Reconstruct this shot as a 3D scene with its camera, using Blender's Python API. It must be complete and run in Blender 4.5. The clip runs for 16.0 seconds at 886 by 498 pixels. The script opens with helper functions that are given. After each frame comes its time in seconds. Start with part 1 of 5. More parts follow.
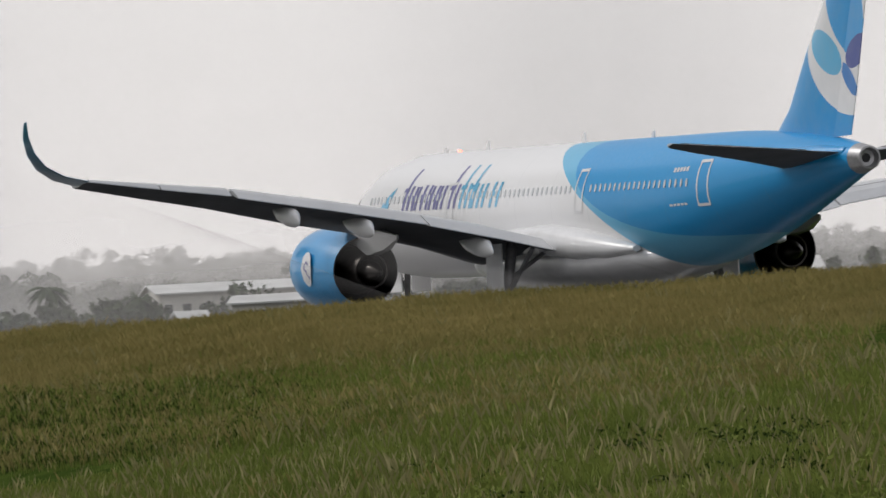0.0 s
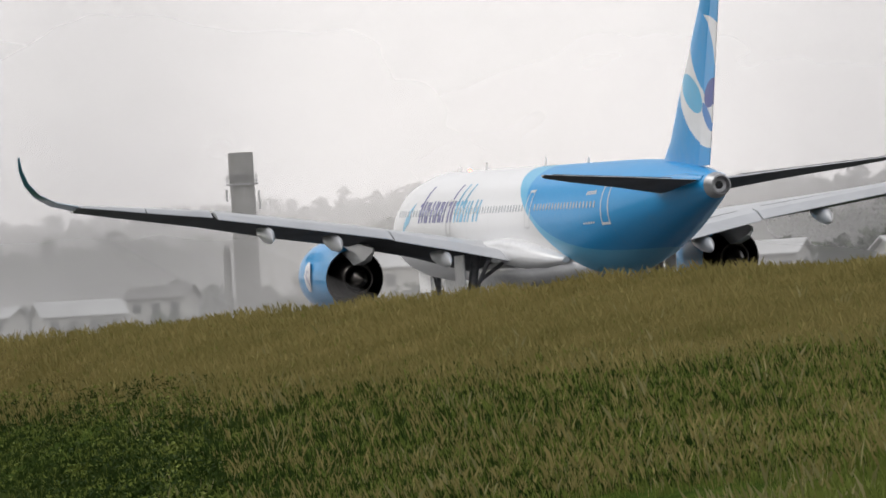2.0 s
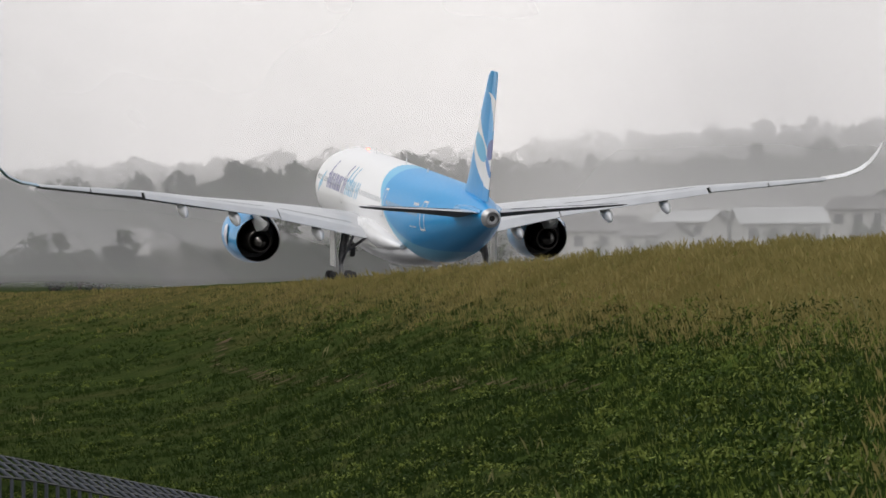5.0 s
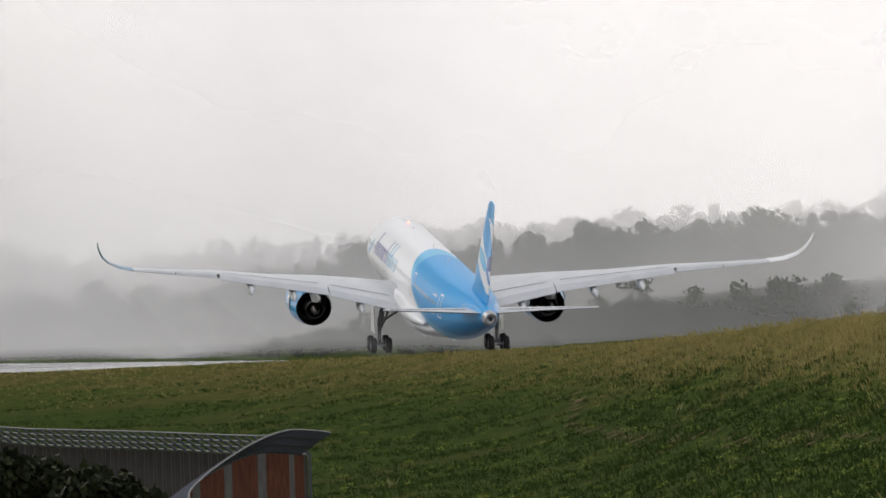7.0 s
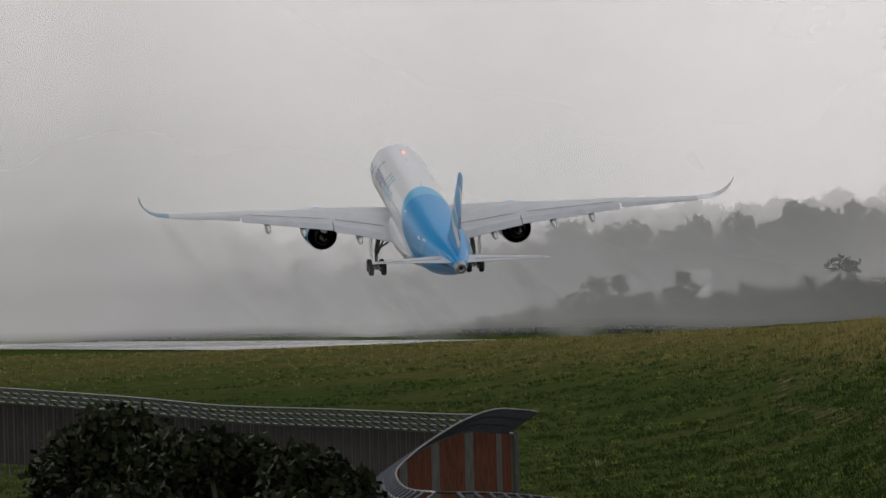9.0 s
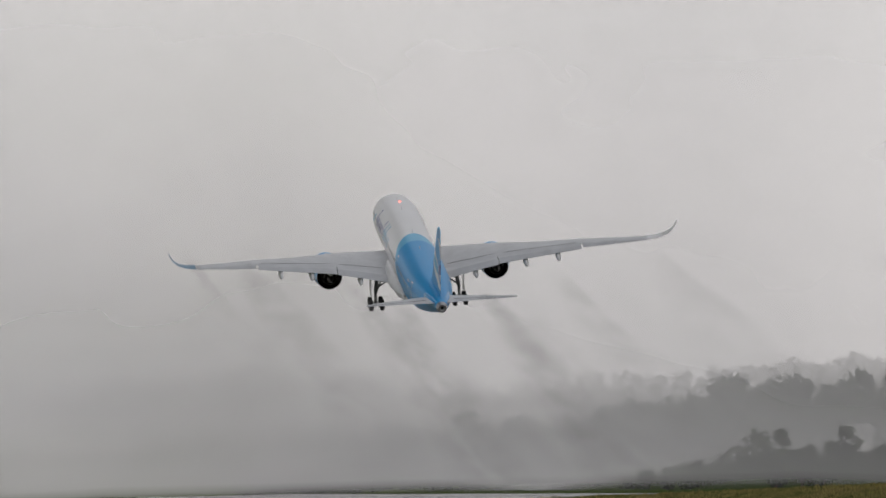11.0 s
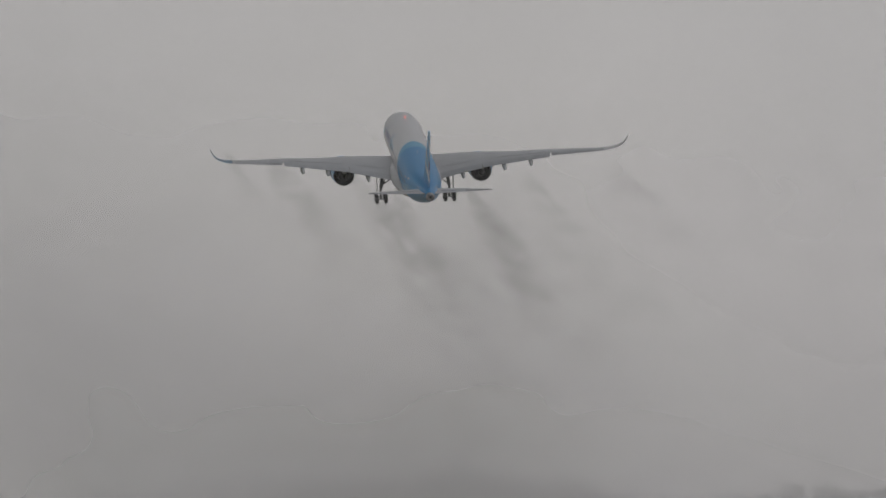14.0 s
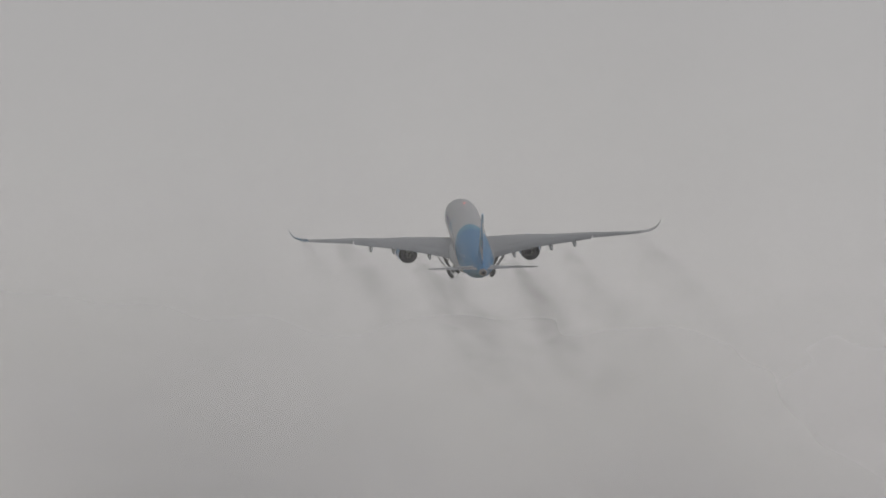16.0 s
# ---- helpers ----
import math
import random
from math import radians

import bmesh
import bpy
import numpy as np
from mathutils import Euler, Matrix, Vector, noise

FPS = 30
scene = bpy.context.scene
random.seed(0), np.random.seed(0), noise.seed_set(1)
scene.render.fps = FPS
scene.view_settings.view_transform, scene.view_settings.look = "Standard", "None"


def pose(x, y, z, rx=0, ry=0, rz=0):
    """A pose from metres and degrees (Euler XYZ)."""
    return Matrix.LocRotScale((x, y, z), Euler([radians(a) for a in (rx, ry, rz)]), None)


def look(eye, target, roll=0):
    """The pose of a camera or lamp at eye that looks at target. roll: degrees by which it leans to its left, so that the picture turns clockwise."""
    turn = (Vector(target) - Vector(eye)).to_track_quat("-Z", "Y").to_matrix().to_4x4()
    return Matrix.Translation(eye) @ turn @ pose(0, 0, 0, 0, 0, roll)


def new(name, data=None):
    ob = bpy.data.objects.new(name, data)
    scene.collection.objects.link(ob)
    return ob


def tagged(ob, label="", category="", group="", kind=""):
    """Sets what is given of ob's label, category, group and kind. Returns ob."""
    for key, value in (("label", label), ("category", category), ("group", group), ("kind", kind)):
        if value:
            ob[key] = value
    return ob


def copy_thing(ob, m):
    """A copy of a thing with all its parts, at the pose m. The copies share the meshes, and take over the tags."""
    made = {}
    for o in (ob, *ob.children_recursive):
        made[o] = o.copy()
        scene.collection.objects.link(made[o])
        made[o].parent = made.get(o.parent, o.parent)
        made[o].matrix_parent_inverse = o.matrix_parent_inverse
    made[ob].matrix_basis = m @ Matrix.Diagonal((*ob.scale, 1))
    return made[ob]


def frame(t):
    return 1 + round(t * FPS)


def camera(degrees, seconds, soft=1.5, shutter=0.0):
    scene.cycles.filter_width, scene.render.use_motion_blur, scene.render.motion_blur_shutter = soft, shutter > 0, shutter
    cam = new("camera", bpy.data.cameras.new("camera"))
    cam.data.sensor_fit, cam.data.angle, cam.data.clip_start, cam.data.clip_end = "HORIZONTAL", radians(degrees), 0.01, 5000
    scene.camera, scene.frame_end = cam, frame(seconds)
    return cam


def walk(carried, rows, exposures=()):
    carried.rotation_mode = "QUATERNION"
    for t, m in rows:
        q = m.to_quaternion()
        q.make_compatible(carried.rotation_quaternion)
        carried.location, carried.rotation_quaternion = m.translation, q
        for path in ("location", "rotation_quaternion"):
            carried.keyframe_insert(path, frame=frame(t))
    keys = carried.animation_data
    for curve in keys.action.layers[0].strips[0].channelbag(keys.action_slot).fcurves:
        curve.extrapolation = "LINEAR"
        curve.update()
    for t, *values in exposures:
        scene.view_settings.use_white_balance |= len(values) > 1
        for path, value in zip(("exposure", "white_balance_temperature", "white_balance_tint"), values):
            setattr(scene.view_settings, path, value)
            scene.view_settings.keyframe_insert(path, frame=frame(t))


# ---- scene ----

def aim(x, y, z, azimuth, elevation, lean):
    """Camera pose from a place, a bearing east of the runway's axis, an elevation and a lean."""
    a, e, r = radians(azimuth), radians(elevation), radians(lean)
    f = Vector((math.sin(a) * math.cos(e), math.cos(a) * math.cos(e), math.sin(e)))
    s = Vector((math.cos(a), -math.sin(a), 0))
    u = s.cross(f)
    s, u = s * math.cos(r) + u * math.sin(r), u * math.cos(r) - s * math.sin(r)
    m = Matrix((s, u, -f)).transposed().to_4x4()
    m.translation = (x, y, z)
    return m


def flight(x, y, z, pitch, bank, yaw):
    return pose(x, y, z, 0, 0, yaw) @ pose(0, 0, 0, pitch) @ pose(0, 0, 0, 0, bank)


# ---- camera ----
cam = camera(5.0688, 16.0, soft=1.6, shutter=0.1)
walk(cam, [
    (0.0, aim(-155.69, -77.96, -4.29, 20.892, 1.044, -3.156)),
    (0.5, aim(-148.41, -67.88, -4.01, 18.755, 0.973, -3.414)),
    (1.0, aim(-141.95, -55.28, -3.78, 17.041, 0.909, -2.788)),
    (1.5, aim(-136.36, -41.31, -3.61, 15.458, 1.018, -2.811)),
    (2.0, aim(-131.08, -25.13, -3.37, 14.172, 0.857, -3.469)),
    (2.5, aim(-126.56, -8.74, -3.12, 13.329, 1.097, -2.900)),
    (3.0, aim(-124.41, 0.00, -3.00, 12.907, 0.960, -1.607)),
    (3.5, aim(-124.41, 0.00, -3.00, 12.550, 0.659, -1.419)),
    (3.7, aim(-124.41, 0.00, -3.00, 12.114, 0.572, -0.968)),
    (5.8, aim(-124.41, 0.00, -3.00, 8.832, 0.485, -1.356)),
    (6.0, aim(-124.41, 0.00, -3.00, 8.490, 0.575, -1.465)),
    (6.5, aim(-124.41, 0.00, -3.00, 8.151, 0.505, -1.340)),
    (7.0, aim(-124.41, 0.00, -3.00, 8.080, 0.845, -1.857)),
    (7.5, aim(-124.41, 0.00, -3.00, 7.568, 1.329, -2.417)),
    (8.0, aim(-124.41, 0.00, -3.00, 7.104, 1.040, -2.174)),
    (8.5, aim(-124.41, 0.00, -3.00, 6.927, 0.865, -1.645)),
    (9.0, aim(-124.41, 0.00, -3.00, 6.885, 0.762, -1.549)),
    (9.5, aim(-124.41, 0.00, -3.00, 6.463, 0.945, -1.766)),
    (10.0, aim(-124.41, 0.00, -3.00, 6.216, 1.120, -1.504)),
    (10.2, aim(-124.41, 0.00, -3.00, 6.170, 1.205, -1.727)),
    (12.3, aim(-124.41, 0.00, -3.00, 5.569, 2.115, -0.745)),
    (12.5, aim(-124.41, 0.00, -3.00, 5.568, 1.655, -0.792)),
    (13.0, aim(-124.41, 0.00, -3.00, 4.870, 1.999, -0.352)),
    (13.5, aim(-124.41, 0.00, -3.00, 4.958, 2.130, 0.374)),
    (14.0, aim(-124.41, 0.00, -3.00, 4.798, 2.267, 0.576)),
    (14.5, aim(-124.41, 0.00, -3.00, 4.357, 2.509, -0.235)),
    (15.0, aim(-124.41, 0.00, -3.00, 4.185, 2.613, 0.037)),
    (15.5, aim(-124.41, 0.00, -3.00, 3.907, 3.186, -0.186)),
    (16.0, aim(-124.41, 0.00, -3.00, 3.713, 3.383, -0.492)),
], exposures=[(0.0, -0.05), (0.5, 0.14), (1.0, 0.22), (1.5, 0.3), (2.5, 0.1), (3.0, 0.0), (3.7, -0.06), (6.0, 0.52), (7.0, 0.44), (7.5, 0.25), (8.0, 0.05), (9.0, -0.02), (9.5, 0.1), (10.0, 0.1), (12.5, -0.68), (14.0, -0.75), (16.0, -0.7)])
FLIGHT = [
    (0.0, flight(18.62, 356.5, 0.00, 0.00, 0.00, -0.85)),
    (0.5, flight(14.70, 393.5, 0.00, 0.00, 0.02, -0.46)),
    (1.0, flight(13.57, 434.9, 0.00, 0.00, 0.06, -0.24)),
    (1.5, flight(12.24, 472.4, 0.00, 0.00, -0.01, -0.19)),
    (2.0, flight(7.62, 497.3, 0.00, 0.00, 0.01, -0.10)),
    (2.5, flight(2.43, 517.1, 0.00, 0.10, 0.00, -0.07)),
    (3.0, flight(-0.22, 546.8, 0.04, 0.28, -0.05, 0.00)),
    (3.5, flight(-0.07, 585.9, 0.00, 0.69, -0.14, 0.00)),
    (3.7, flight(-0.04, 602.2, 0.00, 0.85, -0.10, 0.00)),
    (5.8, flight(0.08, 782.2, 0.00, 5.50, 0.01, 0.00)),
    (6.0, flight(0.16, 799.5, 0.01, 5.88, 0.06, 0.00)),
    (6.5, flight(1.12, 842.0, 0.12, 6.66, 0.40, 0.00)),
    (7.0, flight(0.76, 886.9, 1.12, 7.57, 0.96, 0.00)),
    (7.5, flight(1.30, 932.2, 2.57, 8.92, 0.74, 0.00)),
    (8.0, flight(1.86, 978.8, 4.29, 10.56, 0.26, 0.00)),
    (8.5, flight(2.65, 1025.3, 6.10, 11.31, 0.07, 0.00)),
    (9.0, flight(3.04, 1071.9, 8.95, 12.10, -0.62, 0.00)),
    (9.5, flight(3.45, 1118.3, 12.06, 12.66, -1.18, 0.00)),
    (10.0, flight(3.84, 1164.5, 16.17, 13.51, -1.82, 0.00)),
    (10.2, flight(3.96, 1182.9, 18.03, 13.82, -2.04, 0.00)),
    (12.3, flight(2.74, 1374.5, 41.80, 13.52, -2.98, 0.00)),
    (12.5, flight(2.52, 1392.8, 44.15, 13.50, -3.09, 0.00)),
    (13.0, flight(1.96, 1438.6, 51.02, 13.57, -3.50, 0.00)),
    (13.5, flight(0.75, 1484.7, 58.02, 13.52, -3.18, 0.00)),
    (14.0, flight(-0.26, 1530.7, 65.11, 13.44, -2.91, 0.00)),
    (14.5, flight(-1.88, 1577.1, 72.24, 13.49, -2.33, 0.00)),
    (15.0, flight(-3.83, 1623.6, 79.40, 13.81, -1.79, 0.00)),
    (15.5, flight(-5.95, 1670.3, 86.59, 13.95, -1.46, 0.00)),
    (16.0, flight(-8.11, 1717.3, 93.80, 13.87, -1.25, 0.00)),
]

# ---- world and light ----
EYE = Vector((-124.41, 0.0, -3.0))
world = bpy.data.worlds.new("overcast")
scene.world = world
world.use_nodes = True
wn, wl = world.node_tree.nodes, world.node_tree.links
wn.clear()
w_out = wn.new("ShaderNodeOutputWorld")
w_bg = wn.new("ShaderNodeBackground")
w_sky = wn.new("ShaderNodeTexSky")
w_sky.sky_type = "NISHITA"
w_sky.sun_disc = False
w_sky.sun_elevation, w_sky.sun_rotation = radians(40), radians(-40)
w_co = wn.new("ShaderNodeTexCoord")
w_sep = wn.new("ShaderNodeSeparateXYZ")
w_ramp = wn.new("ShaderNodeValToRGB")
w_noise = wn.new("ShaderNodeTexNoise")
w_noise.inputs["Scale"].default_value = 22
w_noise.inputs["Detail"].default_value = 3
w_var = wn.new("ShaderNodeMapRange")
w_var.inputs["To Min"].default_value, w_var.inputs["To Max"].default_value = 0.93, 1.07
w_cloud = wn.new("ShaderNodeMix")
w_cloud.data_type, w_cloud.blend_type = "RGBA", "MULTIPLY"
w_cloud.inputs["Factor"].default_value = 1.0
w_mix = wn.new("ShaderNodeMix")
w_mix.data_type = "RGBA"
w_mix.inputs["Factor"].default_value = 0.97
els = w_ramp.color_ramp.elements
els[0].position, els[0].color = 0.0, (0.1, 0.1, 0.09, 1)
els[1].position, els[1].color = 1.0, (0.5, 0.5, 0.52, 1)
for p, c in ((0.49, (0.16, 0.155, 0.14, 1)), (0.5, (0.645, 0.622, 0.618, 1)), (0.516, (0.655, 0.634, 0.630, 1)), (0.526, (0.635, 0.617, 0.615, 1)), (0.545, (0.52, 0.508, 0.51, 1)), (0.64, (0.5, 0.495, 0.505, 1)), (0.8, (0.5, 0.5, 0.515, 1))):
    e = els.new(p)
    e.color = c
w_half = wn.new("ShaderNodeMapRange")
w_half.inputs["From Min"].default_value = -1
wl.new(w_co.outputs["Generated"], w_sep.inputs[0])
wl.new(w_sep.outputs["Z"], w_half.inputs["Value"])
wl.new(w_half.outputs[0], w_ramp.inputs[0])
wl.new(w_co.outputs["Generated"], w_noise.inputs["Vector"])
wl.new(w_noise.outputs["Fac"], w_var.inputs["Value"])
wl.new(w_ramp.outputs[0], w_cloud.inputs[6])
wl.new(w_var.outputs[0], w_cloud.inputs[7])
w_dim = wn.new("ShaderNodeMix")
w_dim.data_type, w_dim.blend_type = "RGBA", "MULTIPLY"
w_dim.inputs["Factor"].default_value = 1.0
w_dim.inputs[7].default_value = (0.1, 0.1, 0.1, 1)
wl.new(w_sky.outputs[0], w_dim.inputs[6])
wl.new(w_dim.outputs[2], w_mix.inputs[6])
wl.new(w_cloud.outputs[2], w_mix.inputs[7])
wl.new(w_mix.outputs[2], w_bg.inputs["Color"])
w_bg.inputs["Strength"].default_value = 1.25
wl.new(w_bg.outputs[0], w_out.inputs["Surface"])

sun = new("sun", bpy.data.lights.new("sun", "SUN"))
sun.data.energy, sun.data.angle, sun.data.color = 1.5, radians(12), (1.0, 0.965, 0.92)
sun.matrix_world = look((-490, 1090, 640), (0, 500, 0))


# ---- materials ----
class Nodes:
    def __init__(self, name):
        self.mat = bpy.data.materials.new(name)
        self.mat.use_nodes = True
        self.n, self.l = self.mat.node_tree.nodes, self.mat.node_tree.links
        self.bsdf = self.n["Principled BSDF"]
        self.out = self.n["Material Output"]
        self.co = self.n.new("ShaderNodeTexCoord").outputs["Object"]

    def math(self, op, a, b=0.0):
        m = self.n.new("ShaderNodeMath")
        m.operation = op
        for i, v in enumerate((a, b)):
            if isinstance(v, (int, float)):
                m.inputs[i].default_value = v
            else:
                self.l.new(v, m.inputs[i])
        return m.outputs[0]

    def noise(self, scale, detail=4.0, stretch=None, rough=0.55):
        t = self.n.new("ShaderNodeTexNoise")
        t.inputs["Scale"].default_value, t.inputs["Detail"].default_value = scale, detail
        t.inputs["Roughness"].default_value = rough
        src = self.co
        if stretch:
            mp = self.n.new("ShaderNodeMapping")
            mp.inputs["Scale"].default_value = stretch
            self.l.new(src, mp.inputs[0])
            src = mp.outputs[0]
        self.l.new(src, t.inputs["Vector"])
        return t.outputs["Fac"]

    def remap(self, v, a, b, c, d):
        m = self.n.new("ShaderNodeMapRange")
        self.l.new(v, m.inputs["Value"])
        for k, x in zip(("From Min", "From Max", "To Min", "To Max"), (a, b, c, d)):
            m.inputs[k].default_value = x
        return m.outputs[0]

    def mix(self, f, a, b, blend="MIX"):
        m = self.n.new("ShaderNodeMix")
        m.data_type, m.blend_type = "RGBA", blend
        for i, v in ((0, f), (6, a), (7, b)):
            if isinstance(v, (int, float)):
                m.inputs[i].default_value = v
            elif isinstance(v, tuple):
                m.inputs[i].default_value = (*v, 1)
            else:
                self.l.new(v, m.inputs[i])
        return m.outputs[2]

    def base(self, v):
        if isinstance(v, tuple):
            self.bsdf.inputs["Base Color"].default_value = (*v, 1)
        else:
            self.l.new(v, self.bsdf.inputs["Base Color"])

    def set(self, **k):
        for key, v in k.items():
            s = self.bsdf.inputs[key.replace("_", " ")]
            if isinstance(v, (int, float)):
                s.default_value = v
            else:
                self.l.new(v, s)
        return self

    def bump(self, v, strength=0.3, distance=0.02):
        b = self.n.new("ShaderNodeBump")
        b.inputs["Strength"].default_value, b.inputs["Distance"].default_value = strength, distance
        self.l.new(v, b.inputs["Height"])
        self.l.new(b.outputs[0], self.bsdf.inputs["Normal"])

    def xyz(self):
        s = self.n.new("ShaderNodeSeparateXYZ")
        self.l.new(self.co, s.inputs[0])
        return s.outputs

    def ellipse(self, u, v, cu, cv, ru, rv, turn=0):
        """1 inside an ellipse of the two coordinates, else 0."""
        c, s = math.cos(radians(turn)), math.sin(radians(turn))
        du, dv = self.math("SUBTRACT", u, cu), self.math("SUBTRACT", v, cv)
        a = self.math("ADD", self.math("MULTIPLY", du, c / ru), self.math("MULTIPLY", dv, s / ru))
        b = self.math("ADD", self.math("MULTIPLY", du, -s / rv), self.math("MULTIPLY", dv, c / rv))
        q = self.math("ADD", self.math("MULTIPLY", a, a), self.math("MULTIPLY", b, b))
        return self.math("LESS_THAN", q, 1.0)


def plain(name, color, rough=0.5, metal=0.0, scale=3.0, var=0.25, bump=0.0, coat=0.0, fine=40.0):
    """A surface of one colour with stains at a coarse and grain at a fine scale."""
    k = Nodes(name)
    dark = tuple(c * (1 - var) for c in color)
    light = tuple(min(1.0, c * (1 + var * 0.5)) for c in color)
    a = k.mix(k.remap(k.noise(scale), 0.3, 0.7, 0, 1), dark, light)
    g = k.noise(fine, 3)
    k.base(k.mix(k.remap(g, 0.35, 0.65, 0, 0.35), a, dark))
    k.set(Roughness=k.remap(g, 0.3, 0.7, max(rough - 0.08, 0.02), min(rough + 0.1, 1)), Metallic=metal, Coat_Weight=coat)
    if coat:
        k.set(Coat_Roughness=0.04)
    if bump:
        k.bump(g, bump, 0.02)
    return k.mat


WHITE, BLUE, LIGHT_BLUE, NAVY = (0.80, 0.80, 0.81), (0.008, 0.30, 0.66), (0.13, 0.47, 0.72), (0.06, 0.09, 0.33)


def paint_fuselage():
    k = Nodes("fuselage_paint")
    x, y, z = k.xyz()
    edge = k.math("LESS_THAN", y, k.math("SUBTRACT", k.math("MULTIPLY", z, 2.3), 18.0))
    inner = k.ellipse(y, z, -20.0, 9.0, 18.5, 5.2)
    grime = k.remap(k.noise(0.5, 5, (1, 0.3, 1)), 0.35, 0.75, 0, 0.16)
    white = k.mix(grime, WHITE, (0.62, 0.60, 0.57))
    blue = k.mix(inner, LIGHT_BLUE, BLUE)
    col = k.mix(edge, white, k.mix(k.math("MULTIPLY", grime, 0.5), blue, (0.05, 0.2, 0.4)))
    frames = k.math("LESS_THAN", k.math("PINGPONG", y, 2.4), 0.018)
    k.base(k.mix(k.math("MULTIPLY", frames, 0.18), col, (0.2, 0.22, 0.25)))
    k.set(Roughness=k.remap(k.noise(6), 0.3, 0.7, 0.34, 0.42), Coat_Weight=0.12, Coat_Roughness=0.1)
    k.bsdf.inputs["Specular IOR Level"].default_value = 0.3
    return k.mat


def paint_fin():
    k = Nodes("fin_paint")
    x, y, z = k.xyz()
    white = k.ellipse(y, z, -30.6, 12.0, 4.6, 3.4)
    c = k.mix(white, BLUE, WHITE)
    c = k.mix(k.ellipse(y, z, -30.3, 13.5, 1.75, 2.35, -25), c, (0.05, 0.36, 0.75))
    c = k.mix(k.ellipse(y, z, -28.0, 11.5, 1.55, 0.85, 28), c, (0.13, 0.48, 0.75))
    c = k.mix(k.ellipse(y, z, -31.2, 11.4, 1.25, 0.62, -22), c, NAVY)
    c = k.mix(k.ellipse(y, z, -30.25, 10.2, 1.0, 0.42, 45), c, (0.03, 0.2, 0.55))
    k.base(k.mix(k.remap(k.noise(1.5), 0.4, 0.7, 0, 0.1), c, (0.4, 0.42, 0.45)))
    k.set(Roughness=0.34, Coat_Weight=0.12, Coat_Roughness=0.1)
    return k.mat


M_FUSE, M_FIN = paint_fuselage(), paint_fin()
M_WHITE = plain("white_paint", (0.78, 0.78, 0.79), 0.3, 0, 0.7, 0.12, coat=0.3)
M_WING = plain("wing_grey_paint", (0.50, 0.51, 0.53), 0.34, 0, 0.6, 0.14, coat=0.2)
# darker copy of the wing grey: underside shade is put into its colour
M_UNDER_SHADE = plain("underside_shade_grey", (0.17, 0.175, 0.19), 0.75, 0, 0.6, 0.25)
M_UNDER_SHADE.node_tree.nodes["Principled BSDF"].inputs["Specular IOR Level"].default_value = 0.12
M_BLUE = plain("blue_paint", BLUE, 0.3, 0, 1.0, 0.15, coat=0.4)
M_LBLUE = plain("light_blue_paint", LIGHT_BLUE, 0.3, 0, 1.0, 0.12, coat=0.4)
M_NAVY = plain("violet_paint", (0.16, 0.16, 0.36), 0.35, 0, 1.0, 0.1)
M_TEAL = plain("teal_paint", (0.02, 0.17, 0.30), 0.3, 0, 1.0, 0.2, coat=0.4)
M_DARK = plain("dark_metal", (0.028, 0.028, 0.031), 0.45, 0.5, 2.0, 0.3)
M_EXH = plain("exhaust_alloy", (0.065, 0.058, 0.054), 0.38, 0.9, 2.0, 0.4)
M_STEEL = plain("steel", (0.42, 0.42, 0.43), 0.38, 0.7, 4.0, 0.3)
M_STRUT = plain("strut_grey", (0.22, 0.22, 0.23), 0.45, 0.2, 4.0, 0.3)
M_TYRE = plain("tyre_rubber", (0.02, 0.02, 0.021), 0.8, 0, 6.0, 0.3, 0.3)
M_GLASS = plain("cabin_glass", (0.55, 0.58, 0.6), 0.1, 0, 5.0, 0.1, coat=0.6)
M_SEAM = plain("seam_sealant", (0.1, 0.1, 0.11), 0.6, 0, 3.0, 0.2)
M_CONC = plain("concrete", (0.36, 0.35, 0.33), 0.85, 0, 0.25, 0.35, 0.4)
M_RENDER = plain("house_render", (0.62, 0.60, 0.56), 0.85, 0, 0.4, 0.2, 0.2)
M_ROOF = plain("sheet_roof", (0.62, 0.62, 0.61), 0.5, 0.1, 0.15, 0.3, 0.2)
M_ROOF2 = plain("dull_roof", (0.22, 0.21, 0.2), 0.7, 0.0, 0.3, 0.35, 0.2)
M_GLAZE = plain("dark_glazing", (0.03, 0.035, 0.04), 0.15, 0, 2.0, 0.3)
M_BARK = plain("bark", (0.09, 0.07, 0.05), 0.9, 0, 3.0, 0.4, 0.6)
# Mesh, posts and grey sheets carry the fence's shade in their colour.
M_GALV = plain("shaded_galvanised_mesh", (0.06, 0.066, 0.085), 0.6, 0.15, 4.0, 0.3)
M_POST = plain("shaded_galvanised_post", (0.085, 0.092, 0.115), 0.6, 0.1, 4.0, 0.3)
M_RUST = plain("rusted_sheet", (0.17, 0.055, 0.026), 0.85, 0.1, 2.0, 0.55, 0.4)
M_STRUT2 = plain("shade_dark_sheet", (0.02, 0.018, 0.016), 0.8, 0.1, 1.5, 0.4, 0.3)
M_TIN = plain("shaded_zinc_sheet", (0.17, 0.165, 0.16), 0.5, 0.4, 1.5, 0.45, 0.3)


M_STRUT2.node_tree.nodes["Principled BSDF"].inputs["Specular IOR Level"].default_value = 0.1


